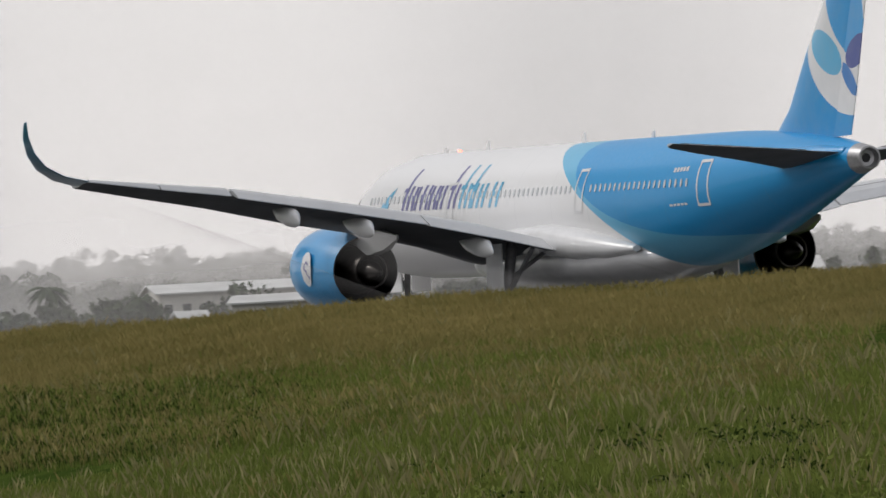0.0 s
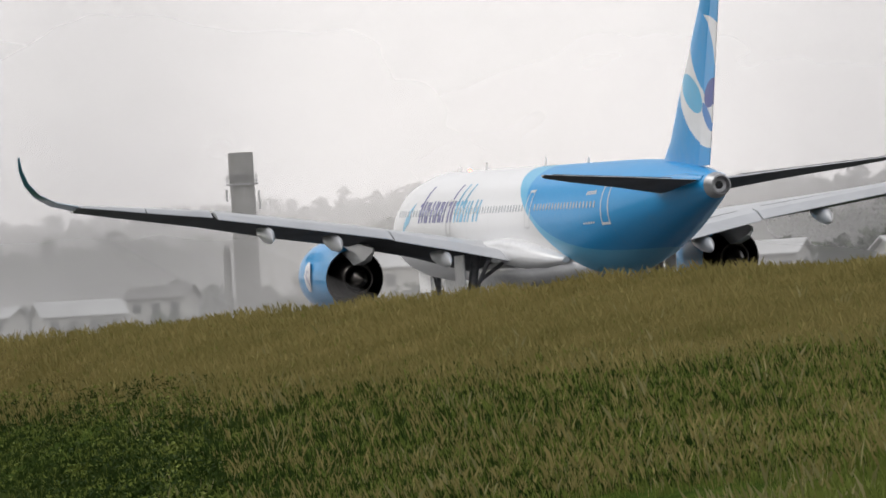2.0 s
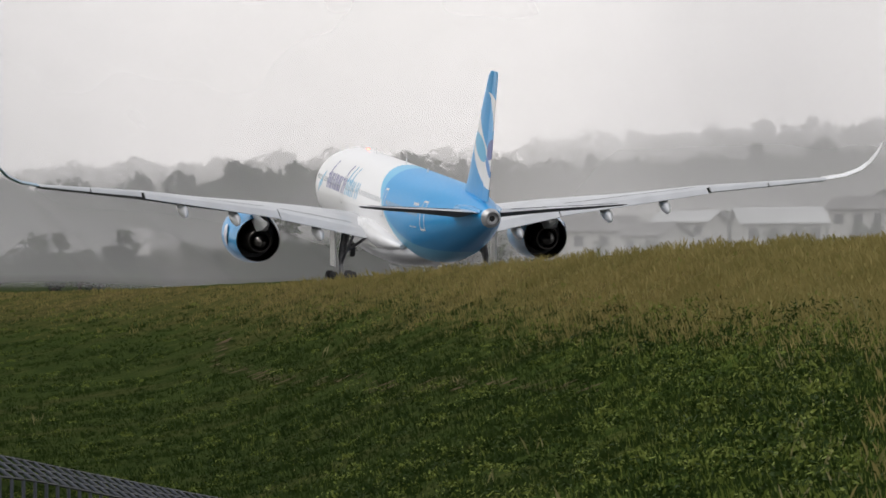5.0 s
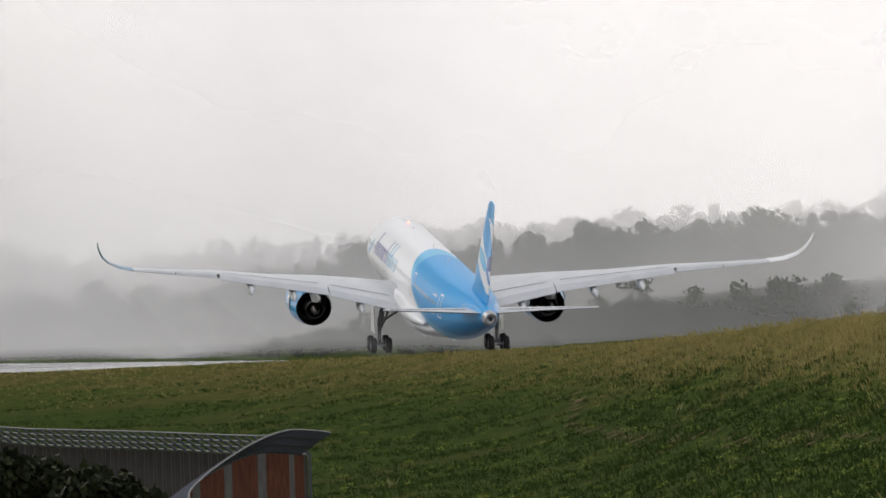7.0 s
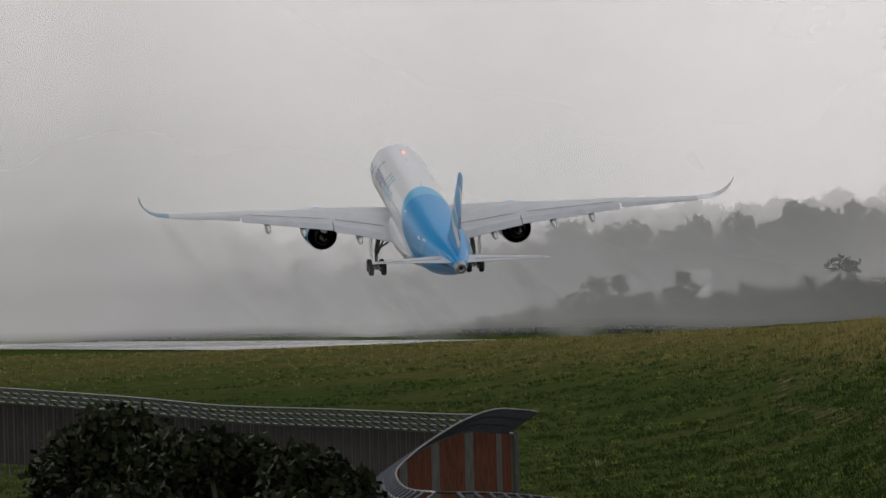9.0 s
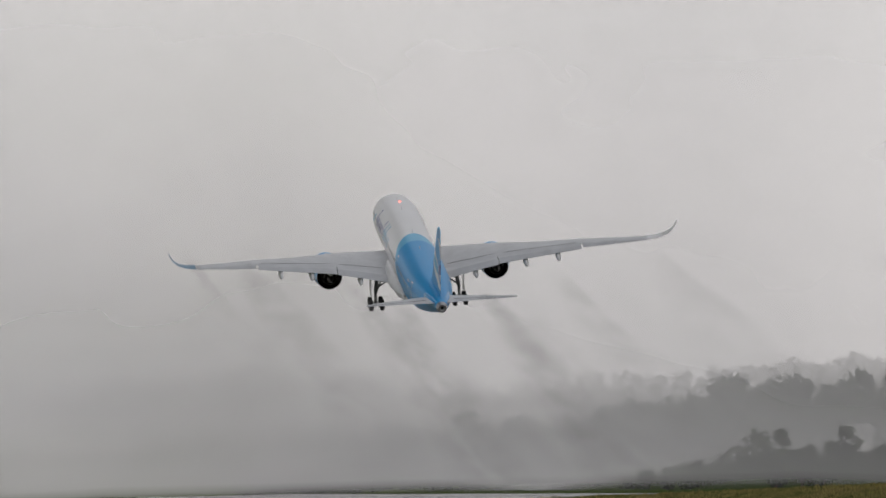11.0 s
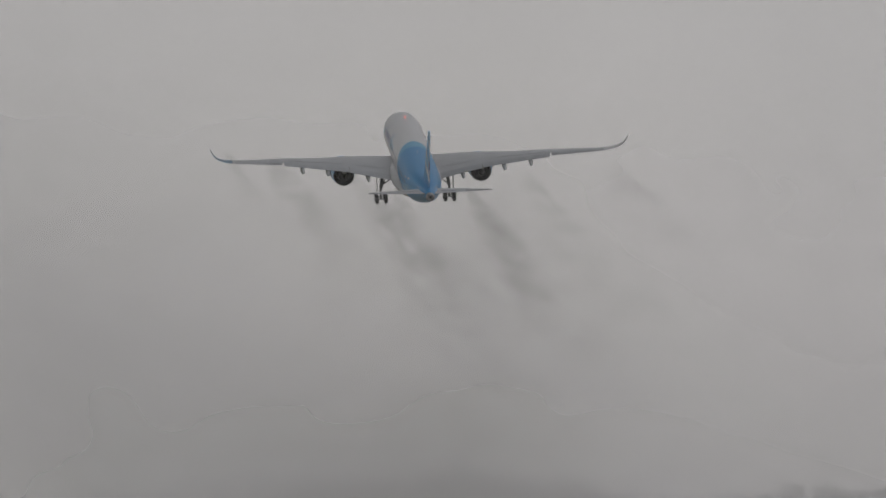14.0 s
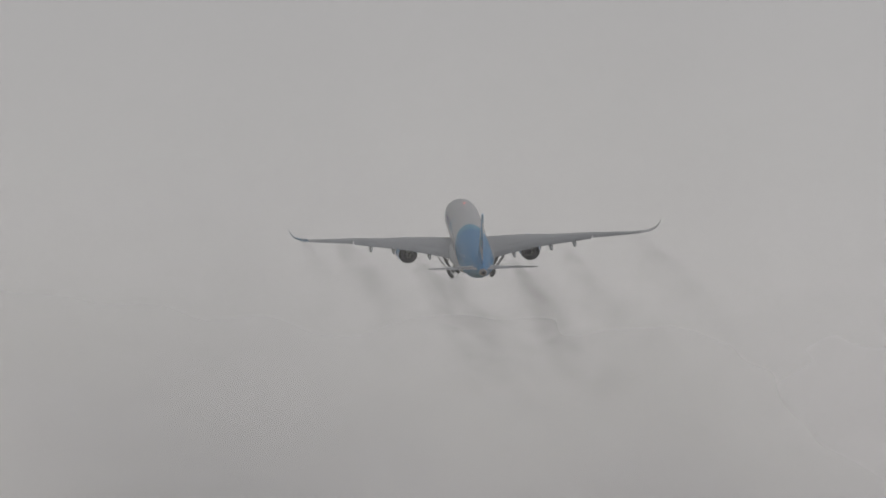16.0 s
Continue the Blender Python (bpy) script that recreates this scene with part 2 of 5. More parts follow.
def leaf_material(name, a, b, rough=0.6, clump=0.0):
    """Leaf to leaf variation; clump adds patches of one tone."""
    k = Nodes(name)
    g = k.n.new("ShaderNodeNewGeometry")
    fac = g.outputs["Random Per Island"]
    if clump:
        patch_ = k.math("ADD", k.remap(k.noise(clump, 3), .3, .7, 0, .5), k.remap(k.noise(clump * .13, 3), .3, .7, -.05, .35))
        fac = k.math("ADD", k.math("MULTIPLY", fac, .25), patch_)
    k.base(k.mix(fac, a, b))
    k.set(Roughness=rough)
    k.bsdf.inputs["Specular IOR Level"].default_value = 0.05
    return k.mat


M_LEAF = leaf_material("tree_leaves", (0.020, 0.035, 0.016), (0.06, 0.085, 0.035))
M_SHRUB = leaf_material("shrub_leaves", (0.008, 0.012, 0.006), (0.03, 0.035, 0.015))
M_DRY = leaf_material("dry_grass", (0.16, 0.15, 0.046), (0.37, 0.30, 0.12), 0.8, .9)
M_GREEN = leaf_material("green_grass", (0.08, 0.118, 0.02), (0.23, 0.265, 0.062), 0.7, .8)
M_STALK = leaf_material("bleached_stalks", (0.19, 0.185, 0.07), (0.36, 0.32, 0.16), 0.8)
# weeds, coloured darker than the grass for the bank's dim light
M_WEED = leaf_material("dark_weeds", (0.012, 0.028, 0.005), (0.045, 0.07, 0.014), 0.7, .5)


def ground_material():
    k = Nodes("meadow")
    at = k.n.new("ShaderNodeAttribute")
    at.attribute_name = "dryness"
    n1, n2, n3 = k.noise(0.06, 5), k.noise(0.9, 6), k.noise(9.0, 4)
    green = k.mix(k.remap(n2, 0.3, 0.7, 0, 1), (0.028, 0.056, 0.010), (0.085, 0.12, 0.024))
    dry = k.mix(k.remap(n2, 0.3, 0.7, 0, 1), (0.10, 0.085, 0.03), (0.20, 0.15, 0.062))
    f = k.math("ADD", at.outputs["Fac"], k.remap(n1, 0.3, 0.7, -0.35, 0.35))
    f = k.math("ADD", f, k.remap(n2, 0.3, 0.7, -0.2, 0.2))
    m = k.n.new("ShaderNodeClamp")
    k.l.new(f, m.inputs[0])
    c = k.mix(m.outputs[0], green, dry)
    c = k.mix(k.remap(n3, 0.35, 0.65, 0, 0.3), c, (0.018, 0.022, 0.008))
    # woodland floor; on the near bank this also carries its shade
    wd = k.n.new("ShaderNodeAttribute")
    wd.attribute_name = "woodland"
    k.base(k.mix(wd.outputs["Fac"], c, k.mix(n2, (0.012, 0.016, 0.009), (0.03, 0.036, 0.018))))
    k.set(Roughness=0.9)
    k.bsdf.inputs["Specular IOR Level"].default_value = 0.0
    k.bump(k.math("ADD", n3, n2), 0.8, 0.25)
    return k.mat


M_GROUND = ground_material()
M_SOIL = plain("bare_soil", (0.105, 0.082, 0.048), 0.95, 0, 0.8, 0.4, 0.8, fine=6)
M_SOIL.node_tree.nodes["Principled BSDF"].inputs["Specular IOR Level"].default_value = 0.0


def runway_material():
    k = Nodes("wet_asphalt")
    n = k.noise(0.05, 5, (1, 0.1, 1))
    k.base(k.mix(n, (0.045, 0.045, 0.047), (0.075, 0.074, 0.072)))
    k.set(Roughness=k.remap(n, 0.35, 0.65, 0.12, 0.32))
    k.bump(k.noise(14), 0.1, 0.01)
    return k.mat


M_RUNWAY = runway_material()


def mist_material(name, low, high, fall, patch=0.006):
    """Fog as a thin veil: scatters daylight, lets the rest through, thins with height."""
    k = Nodes(name)
    k.n.remove(k.bsdf)
    x, y, z = k.xyz()
    veil = k.math("POWER", 2.718, k.math("MULTIPLY", k.math("MAXIMUM", z, 0.0), -1.0 / fall))
    a = k.math("ADD", k.math("MULTIPLY", veil, low - high), high)
    n = k.remap(k.noise(patch, 4, (1, 1, 2.2)), 0.32, 0.68, 0.62, 1.3)
    at = k.n.new("ShaderNodeAttribute")
    at.attribute_name = "edge"
    a = k.math("MULTIPLY", k.math("MULTIPLY", a, n), at.outputs["Fac"])
    cl = k.n.new("ShaderNodeClamp")
    k.l.new(a, cl.inputs[0])
    d, t, tr = k.n.new("ShaderNodeBsdfDiffuse"), k.n.new("ShaderNodeBsdfTranslucent"), k.n.new("ShaderNodeBsdfTransparent")
    for s in (d, t):
        s.inputs["Color"].default_value = (0.97, 0.945, 0.94, 1)
    m1, m2 = k.n.new("ShaderNodeMixShader"), k.n.new("ShaderNodeMixShader")
    m1.inputs[0].default_value = 0.8
    k.l.new(d.outputs[0], m1.inputs[1])
    k.l.new(t.outputs[0], m1.inputs[2])
    k.l.new(cl.outputs[0], m2.inputs[0])
    k.l.new(tr.outputs[0], m2.inputs[1])
    k.l.new(m1.outputs[0], m2.inputs[2])
    k.l.new(m2.outputs[0], k.out.inputs["Surface"])
    return k.mat


# ---- mesh helpers ----
def mesh_of(name, verts, faces, mats, smooth=False, mat_index=None):
    me = bpy.data.meshes.new(name)
    me.from_pydata([tuple(v) for v in verts], [], [tuple(f) for f in faces])
    for m in (mats if isinstance(mats, (list, tuple)) else [mats]):
        me.materials.append(m)
    if smooth:
        me.shade_smooth()
    if mat_index is not None:
        me.polygons.foreach_set("material_index", mat_index)
    me.update()
    return me


def part(name, bm, material, parent, label="", smooth=False):
    me = bpy.data.meshes.new(name)
    bm.to_mesh(me)
    bm.free()
    for m in (material if isinstance(material, (list, tuple)) else [material]):
        me.materials.append(m)
    if smooth:
        me.shade_smooth()
        me.set_sharp_from_angle(angle=radians(40))
    ob = new(name, me)
    ob.parent = parent
    return tagged(ob, label)


def thing(name, m, label, category, group=""):
    ob = new(name)
    ob.matrix_world = m
    return tagged(ob, label, category, group)


def loft(rings, caps=True, loop=True, bm=None, mat=0):
    """A skin over rings of equally many points."""
    bm = bm or bmesh.new()
    rows = [[bm.verts.new(p) for p in r] for r in rings]
    n = len(rings[0])
    for a, b in zip(rows, rows[1:]):
        for i in range(n if loop else n - 1):
            j = (i + 1) % n
            bm.faces.new((a[i], a[j], b[j], b[i])).material_index = mat
    if caps:
        for r in (rows[0], rows[-1]):
            bm.faces.new(r).material_index = mat
    bmesh.ops.recalc_face_normals(bm, faces=bm.faces)
    return bm


def ring(cx, cy, cz, rx, rz, n=32):
    """A ring across the y axis."""
    return [(cx + rx * math.sin(2 * math.pi * i / n), cy, cz + rz * math.cos(2 * math.pi * i / n)) for i in range(n)]


def turned(profile, cx, cz, n=32, caps=False, bm=None):
    return loft([ring(cx, y, cz, r, r, n) for y, r in profile], caps, True, bm)


def box(x0, x1, y0, y1, z0, z1, bevel=0.0, bm=None):
    bm = bm or bmesh.new()
    m = Matrix.Translation(((x0 + x1) / 2, (y0 + y1) / 2, (z0 + z1) / 2)) @ Matrix.Diagonal((abs(x1 - x0), abs(y1 - y0), abs(z1 - z0), 1))
    g = bmesh.ops.create_cube(bm, size=1, matrix=m)
    if bevel:
        es = list({e for v in g["verts"] for e in v.link_edges})
        bmesh.ops.bevel(bm, geom=es, offset=bevel, segments=1, affect="EDGES")
    return bm


def rod(a, b, r0, r1=None, n=10, bm=None):
    bm = bm or bmesh.new()
    a, b = Vector(a), Vector(b)
    r1 = r0 if r1 is None else r1
    q = (b - a).to_track_quat("Z", "Y")
    rings = []
    for p, r in ((a, r0), (b, r1)):
        rings.append([p + q @ Vector((r * math.cos(2 * math.pi * i / n), r * math.sin(2 * math.pi * i / n), 0)) for i in range(n)])
    return loft(rings, True, True, bm)


def lerp_table(t, xs, ys):
    """Straight-line reading of a table, held at its ends."""
    if t <= xs[0]:
        return ys[0]
    for i in range(1, len(xs)):
        if t < xs[i]:
            k = (t - xs[i - 1]) / (xs[i] - xs[i - 1])
            return ys[i - 1] + (ys[i] - ys[i - 1]) * k
    return ys[-1]


# ---- ground ----
AZ_C = (0, 3, 5.5, 6.9, 9, 10, 11.5, 13.2, 15, 17.7, 20, 23.4, 27)
EL_C = (.22, .225, .218, .235, .262, .35, .46, .53, .58, .60, .66, .70, .75)
RIDGE_AZ = (0, 3, 3.7, 4.9, 5.6, 6.3, 7.1, 8, 9.8, 10.5, 11.8, 13.6, 14.7, 16, 20, 26)
RIDGE_EL = (.82, .90, 1.0, 1.11, .98, .92, 1.0, 1.05, 1.09, 1.14, 1.22, 1.28, 1.33, 1.25, 1.17, 1.1)
WOOD_AZ = (0, 4.9, 5.5, 6, 6.5, 7.1, 7.6, 8.6, 9.7, 11, 13, 15, 18, 24)
WOOD_EL = (.25, .34, .60, .66, .66, .77, .86, .95, 1.0, 1.03, 1.04, 1.0, 1.0, .95)


def runway_z(y):
    return 0.0068 * max(0.0, y - 900)


def polar(r, azimuth):
    a = radians(azimuth)
    return EYE.x + r * math.sin(a), EYE.y + r * math.cos(a)


def bank(az):
    """Start, crest distance, low and crest elevation of the grass bank on a bearing."""
    r0 = lerp_table(az, (0, 5, 9, 12, 20, 27), (170, 165, 150, 105, 60, 50))
    rc = lerp_table(az, (0, 3, 7, 8.5, 10, 12, 15, 20, 27), (850, 800, 700, 600, 430, 290, 210, 165, 150))
    e0 = lerp_table(az, (0, 9, 11, 13, 27), (-1.8, -1.8, -1.6, -1.15, -1.0))
    return r0, rc, e0, lerp_table(az, AZ_C, EL_C)


def ground_z(x, y):
    dx, dy = x - EYE.x, y - EYE.y
    r, az = math.hypot(dx, dy), math.degrees(math.atan2(dx, dy))
    back = abs(az) > 90
    az = min(max(az, 0), 27)
    r0, rc, e0, ec = bank(az)
    z0 = -3 + r0 * math.tan(radians(e0))
    if back:
        return -6.3 - 0.4 * min(1, r / 80)
    if r < r0:
        k = r / r0
        return -5.4 + (z0 + 5.4) * k
    if r < rc:
        s = (r - r0) / (rc - r0)
        e = e0 + (ec - e0) * s ** 0.66
        z = -3 + r * math.tan(radians(e))
        relief = 0.12 * noise.noise(Vector((x * 0.08, y * 0.08, 0)))
        relief += .32 * noise.noise(Vector(((x + .3 * y) * .16, y * .05, 2.0))) * min(1, max(0, (12.5 - az) / 2))
        return z + relief * min(1, s * 4, (1 - s) * 6)
    zc = -3 + rc * math.tan(radians(ec))
    sa = max(math.sin(radians(az)), 0.02)
    rr, rb = max((EYE.x * -1 - 34) / sa, rc + 20), min(184 / sa, 1700)
    if r < rr:
        k = (r - rc) / (rr - rc)
        return zc + (-0.1 + runway_z(y) - zc) * k
    if r < rb:
        return -0.1 + runway_z(y)
    zb = -0.1 + runway_z(polar(rb, az)[1])
    r1 = max(1400, rb + 40)
    z1 = lerp_table(az, (0, 4, 8, 9, 11, 14, 20), (zb, zb, 1.5, 2, 4, 8, 12))
    z2 = 1950 * math.tan(radians(lerp_table(az, WOOD_AZ, WOOD_EL))) - 3 - 10
    z3 = 2900 * math.tan(radians(lerp_table(az, RIDGE_AZ, RIDGE_EL))) - 3 - 13
    return lerp_table(r, (rb, r1, 1950, 2900, 4400), (zb, z1, max(z2, zb), z3, z3 - 10))


def dark_share(x, y):
    """Dark floor share: woodland beyond the runway, weeds and painted shade on the bank."""
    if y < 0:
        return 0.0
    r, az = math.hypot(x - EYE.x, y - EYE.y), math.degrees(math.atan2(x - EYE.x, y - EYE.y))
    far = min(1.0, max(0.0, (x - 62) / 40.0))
    # near bank: shade put into the colour along with the weeds
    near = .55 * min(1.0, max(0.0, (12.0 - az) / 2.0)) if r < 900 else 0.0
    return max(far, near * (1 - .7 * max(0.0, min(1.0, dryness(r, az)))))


def build_ground():
    azs = [a for a in np.arange(-180, -4, 8)] + [a for a in np.arange(-3, 28, 0.2)] + [a for a in np.arange(30, 180, 8)]
    rs = [0.5] + list(np.geomspace(4, 60, 14)) + list(np.geomspace(66, 900, 120)) + list(np.linspace(920, 4400, 60))
    verts, faces, dry = [], [], []
    for r in rs:
        for a in azs:
            x, y = polar(r, a)
            verts.append((x, y, ground_z(x, y)))
            dry.append(dryness(r, a))
    n = len(azs)
    for i in range(len(rs) - 1):
        for j in range(n):
            k = (j + 1) % n
            faces.append((i * n + j, i * n + k, (i + 1) * n + k, (i + 1) * n + j))
    faces.append(tuple(range(n)))
    me = mesh_of("ground", verts, faces, M_GROUND, True)
    at = me.attributes.new("dryness", "FLOAT", "POINT")
    at.data.foreach_set("value", dry)
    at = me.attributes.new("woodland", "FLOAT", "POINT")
    at.data.foreach_set("value", [dark_share(v[0], v[1]) for v in verts])
    tagged(new("ground", me), "grass bank rising to the runway and hills beyond", "ground", kind="structure")


def dryness(r, az):
    az = min(max(az, 0), 27)
    r0, rc, e0, ec = bank(az)
    if r < r0:
        return 0.0
    e = e0 + (ec - e0) * min(1, (r - r0) / (rc - r0)) ** 0.66
    lo = lerp_table(az, (0, 8, 10, 12, 15, 20, 24), (.12, .10, .06, -.06, .02, .16, .14))
    # ground past the crest kept dark green so less light bounces upwards
    if r > rc + 25:
        return -0.3
    return min(1.0, max(0.0, (e - lo) / 0.42 + 0.42))


build_ground()


def build_runway():
    ys = list(range(-300, 1700, 25))
    v = [(x, y, runway_z(y) + 0.03) for y in ys for x in (-22.5, 22.5)]
    f = [(2 * i, 2 * i + 1, 2 * i + 3, 2 * i + 2) for i in range(len(ys) - 1)]
    me = mesh_of("runway", v, f, M_RUNWAY)
    run = tagged(new("runway", me), "long wet grey asphalt runway reflecting the sky", "runway", kind="structure")
    for x in (-21.0, 21.0):
        bm = bmesh.new()
        row = [[bm.verts.new((x + d, y, runway_z(y) + 0.04)) for d in (-0.45, 0.45)] for y in ys]
        for a, b in zip(row, row[1:]):
            bm.faces.new((a[0], a[1], b[1], b[0]))
        part("edge_line", bm, M_WHITE, run, "white painted edge line")


build_runway()

# ---- airliner ----
SECTIONS = ((33.5, 4.7, .05, .05), (33.2, 4.72, .55, .6), (32.5, 4.8, 1.05, 1.1), (31, 4.95, 1.75, 1.75), (29, 5.15, 2.35, 2.35), (26.5, 5.33, 2.8, 2.8),
            (23.5, 5.4, 2.98, 3.05), (-11, 5.4, 2.98, 3.05), (-14, 5.5, 2.93, 2.95), (-17, 5.72, 2.78, 2.72), (-20, 6.0, 2.5, 2.38), (-23, 6.25, 2.1, 2.0),
            (-26, 6.45, 1.62, 1.55), (-29, 6.6, 1.08, 1.05), (-31, 6.66, .68, .68))
SEC_Y = [s[0] for s in SECTIONS][::-1]


def section(y):
    zc, rx, rz = [lerp_table(y, SEC_Y, [s[i] for s in SECTIONS][::-1]) for i in (1, 2, 3)]
    return [zc + 0.019 * max(0.0, y + 22), rx, rz]


def skin(y, z, out=0.012, side=-1):
    """A point on the fuselage side at a station and height."""
    zc, rx, rz = section(y)
    s = max(-1, min(1, (z - zc) / rz))
    c = math.sqrt(max(0, 1 - s * s))
    return Vector((side * (rx + out) * c, y, zc + (rz + out) * s))


def patch(name, outline, material, parent, label="", side=-1, out=0.012, steps=5):
    """A painted shape on the fuselage: a strip between two lines of (y, z)."""
    bm = bmesh.new()
    low, high = outline
    rows = []
    for (y0, z0), (y1, z1) in zip(low, high):
        rows.append([bm.verts.new(skin(y0 + (y1 - y0) * k / steps, z0 + (z1 - z0) * k / steps, out, side)) for k in range(steps + 1)])
    for a, b in zip(rows, rows[1:]):
        for i in range(steps):
            bm.faces.new((a[i], a[i + 1], b[i + 1], b[i]))
    return part(name, bm, material, parent, label, True)


plane = thing("airliner", flight(0, 300, 0, 0, 0, 0), "white and sky-blue twin-engine airliner taking off from the runway", "airplane")
fuselage = part("fuselage", loft([ring(0, y, *section(y)[:1], *section(y)[1:], 48) for y in
                (33.5, 33.2, 32.5, 31.7, 31, 30, 29, 27.7, 26.5, 25, 23.5, 15, 5, -5, -11, -12.5, -14, -15.5, -17, -18.5, -20, -21.5, -23, -24.5, -26, -27.5, -29, -30, -31)]),
                M_FUSE, plane, "white forward, sky-blue rear painted tube", True)
part("tail_cone", turned(((-30.98, .685), (-31.5, .6), (-31.95, .52), (-31.97, .44), (-31.6, .36), (-31.5, .02)), 0, 6.67, 28), M_STEEL, plane, "bare metal exhaust cone", True)
part("exhaust_opening", turned(((-31.55, .37), (-31.56, .01)), 0, 6.67, 24), M_DARK, plane)
part("cockpit_mask", loft([ring(0, y, section(y)[0] + .35 * section(y)[2], section(y)[1] * .93, section(y)[2] * .62, 24) for y in (29.8, 30.6, 31.4)], True), M_DARK, plane, "dark cockpit window band", True)

# belly and wing root fairing
bel = [(14.5, .3, .3), (12.5, 2.3, .95), (9, 3.1, 1.35), (4, 3.35, 1.5), (-2, 3.4, 1.5), (-6, 3.2, 1.3), (-9, 2.6, .95), (-11.5, 1.4, .45)]
part("belly_fairing", loft([ring(0, y, 3.35 + .018 * y, rx, rz, 32) for y, rx, rz in bel]), M_WHITE, plane, "rounded white belly fairing", True)
for side in (-1, 1):
    fil = [(9.5, 2.9, 4.5, .15, .1), (6, 3.0, 4.5, .5, .55), (0, 3.05, 4.35, .8, .75), (-4, 2.95, 4.0, .9, .75), (-7, 2.75, 3.75, .7, .55), (-9.6, 2.5, 3.6, .2, .15)]
    part("wing_fillet", loft([ring(side * x, y, z, rx, rz, 20) for y, x, z, rx, rz in fil]), M_WHITE, plane, "smooth white wing root fillet", True)


def window_mesh():
    bm = bmesh.new()
    pts = [bm.verts.new((0, .13 * math.cos(a) * (1 if abs(math.cos(a)) < .8 else .95), .2 * math.sin(a))) for a in [2 * math.pi * i / 10 for i in range(10)]]
    bm.faces.new(pts)
    r = bmesh.ops.extrude_face_region(bm, geom=list(bm.faces))
    bmesh.ops.translate(bm, vec=(-.02, 0, 0), verts=[v for v in r["geom"] if isinstance(v, bmesh.types.BMVert)])
    bmesh.ops.recalc_face_normals(bm, faces=bm.faces)
    me = bpy.data.meshes.new("cabin_window")
    bm.to_mesh(me)
    bm.free()
    me.materials.append(M_GLASS)
    return me


win = window_mesh()
for side in (-1, 1):
    for y in [25.5 - .62 * i for i in range(46)] + [-5.1 - .62 * i for i in range(20)]:
        if -4.9 < y < -2.4 or 13.0 < y < 14.4:
            continue
        p = skin(y, 6.56 + .02 * (y + 5), .0, side)
        o = new("cabin_window", win)
        o.parent = plane
        lean = math.degrees(math.asin(max(-1, min(1, (p.z - section(y)[0]) / section(y)[2]))))
        o.matrix_basis = pose(p.x, p.y, p.z, 0, (lean if side < 0 else 180 - lean), 0)


def door(y0, y1, z0, z1, side, mat):
    w, sl = .13, .02
    d = patch("cabin_door", ([(y0, z0), (y1, z0)], [(y0, z1), (y1, z1)]), mat, plane, "", side, .006)
    for a, b, c, e in ((y0, y0 + w, z0, z1), (y1 - w, y1, z0, z1), (y0, y1, z0, z0 + w), (y0, y1, z1 - w, z1)):
        patch("door_surround", ([(a, c), (b, c)], [(a, e), (b, e)]), M_WHITE, d, "white painted door outline", side, .02)


for side in (-1, 1):
    door(-19.1, -17.9, 5.2, 7.28, side, M_FUSE)
    door(-4.2, -3.1, 5.45, 7.5, side, M_FUSE)
    door(13.3, 14.3, 5.6, 7.6, side, M_FUSE)

# the name on the side, as plain slanted strokes in its two colours
strokes = [(20.6, .62, 1.75), (19.3, .42, 1.0), (18.1, .75, 1.05), (16.9, .7, 1.0), (15.8, .6, 1.0), (14.1, .7, 1.8), (12.6, .75, 1.8), (11.2, .3, 1.8), (10.2, .7, 1.0), (8.4, .85, 1.05)]
for i, (y, w, h) in enumerate(strokes):
    m = M_NAVY if i < 6 else M_LBLUE
    lean, zb, h = .35, 6.2 + .025 * (y - 8), h * 1.12
    for k in (0, 1):
        ww = .33
        yy = y - k * w
        hk = h if k == 0 else min(h, 1.15)
        patch("name_stroke", ([(yy, zb), (yy - ww, zb)], [(yy - hk * lean, zb + hk), (yy - ww - hk * lean, zb + hk)]), m, plane, "plain slanted painted stroke")
    patch("name_stroke", ([(y, zb + h * .45), (y - w, zb + h * .45)], [(y - .1, zb + h * .45 + .2), (y - w - .1, zb + h * .45 + .2)]), m, plane, "plain painted stroke", out=.016)
pet = [(24.4 - .35 * i, 6.0 + .12 * i) for i in range(6)]
patch("painted_petal", (pet, [(24.3 - .5 * i, 6.3 + .38 * i - .02 * i * i) for i in range(6)]), M_LBLUE, plane, "light-blue painted petal")
for y0, y1, z0, z1 in ((-15.1, -16.9, 6.85, 7.05), (-15.0, -17.0, 5.32, 5.42), (13.5, 14.8, 3.7, 3.8)):
    n = 5
    for i in range(n):
        a = y0 + (y1 - y0) * i / n
        patch("lettering_bar", ([(a, z0), (a + (y1 - y0) / n * .7, z0)], [(a, z1), (a + (y1 - y0) / n * .7, z1)]), M_WHITE, plane, "small white marking bar")
# antennas and roof details
for y, h in ((16, .45), (3, .5), (-6, .35), (22, .3)):
    b = section(y)[0] + section(y)[2] - .04
    part("antenna", loft([[(-.03, y - .25, b), (.03, y - .25, b), (.03, y + .25, b), (-.03, y + .25, b)], [(-.015, y - .25, b + h), (.015, y - .25, b + h), (.015, y - .05, b + h), (-.015, y - .05, b + h)]]), M_WHITE, plane)
beacon = Nodes("red_beacon_glow")
beacon.base((0.6, 0.02, 0.02))
beacon.bsdf.inputs["Emission Color"].default_value = (1, 0.12, 0.08, 1)
beacon.bsdf.inputs["Emission Strength"].default_value = 6
bm = bmesh.new()
bmesh.ops.create_uvsphere(bm, u_segments=10, v_segments=6, radius=.11, matrix=Matrix.Translation((.2, 20.5, 9.27)))
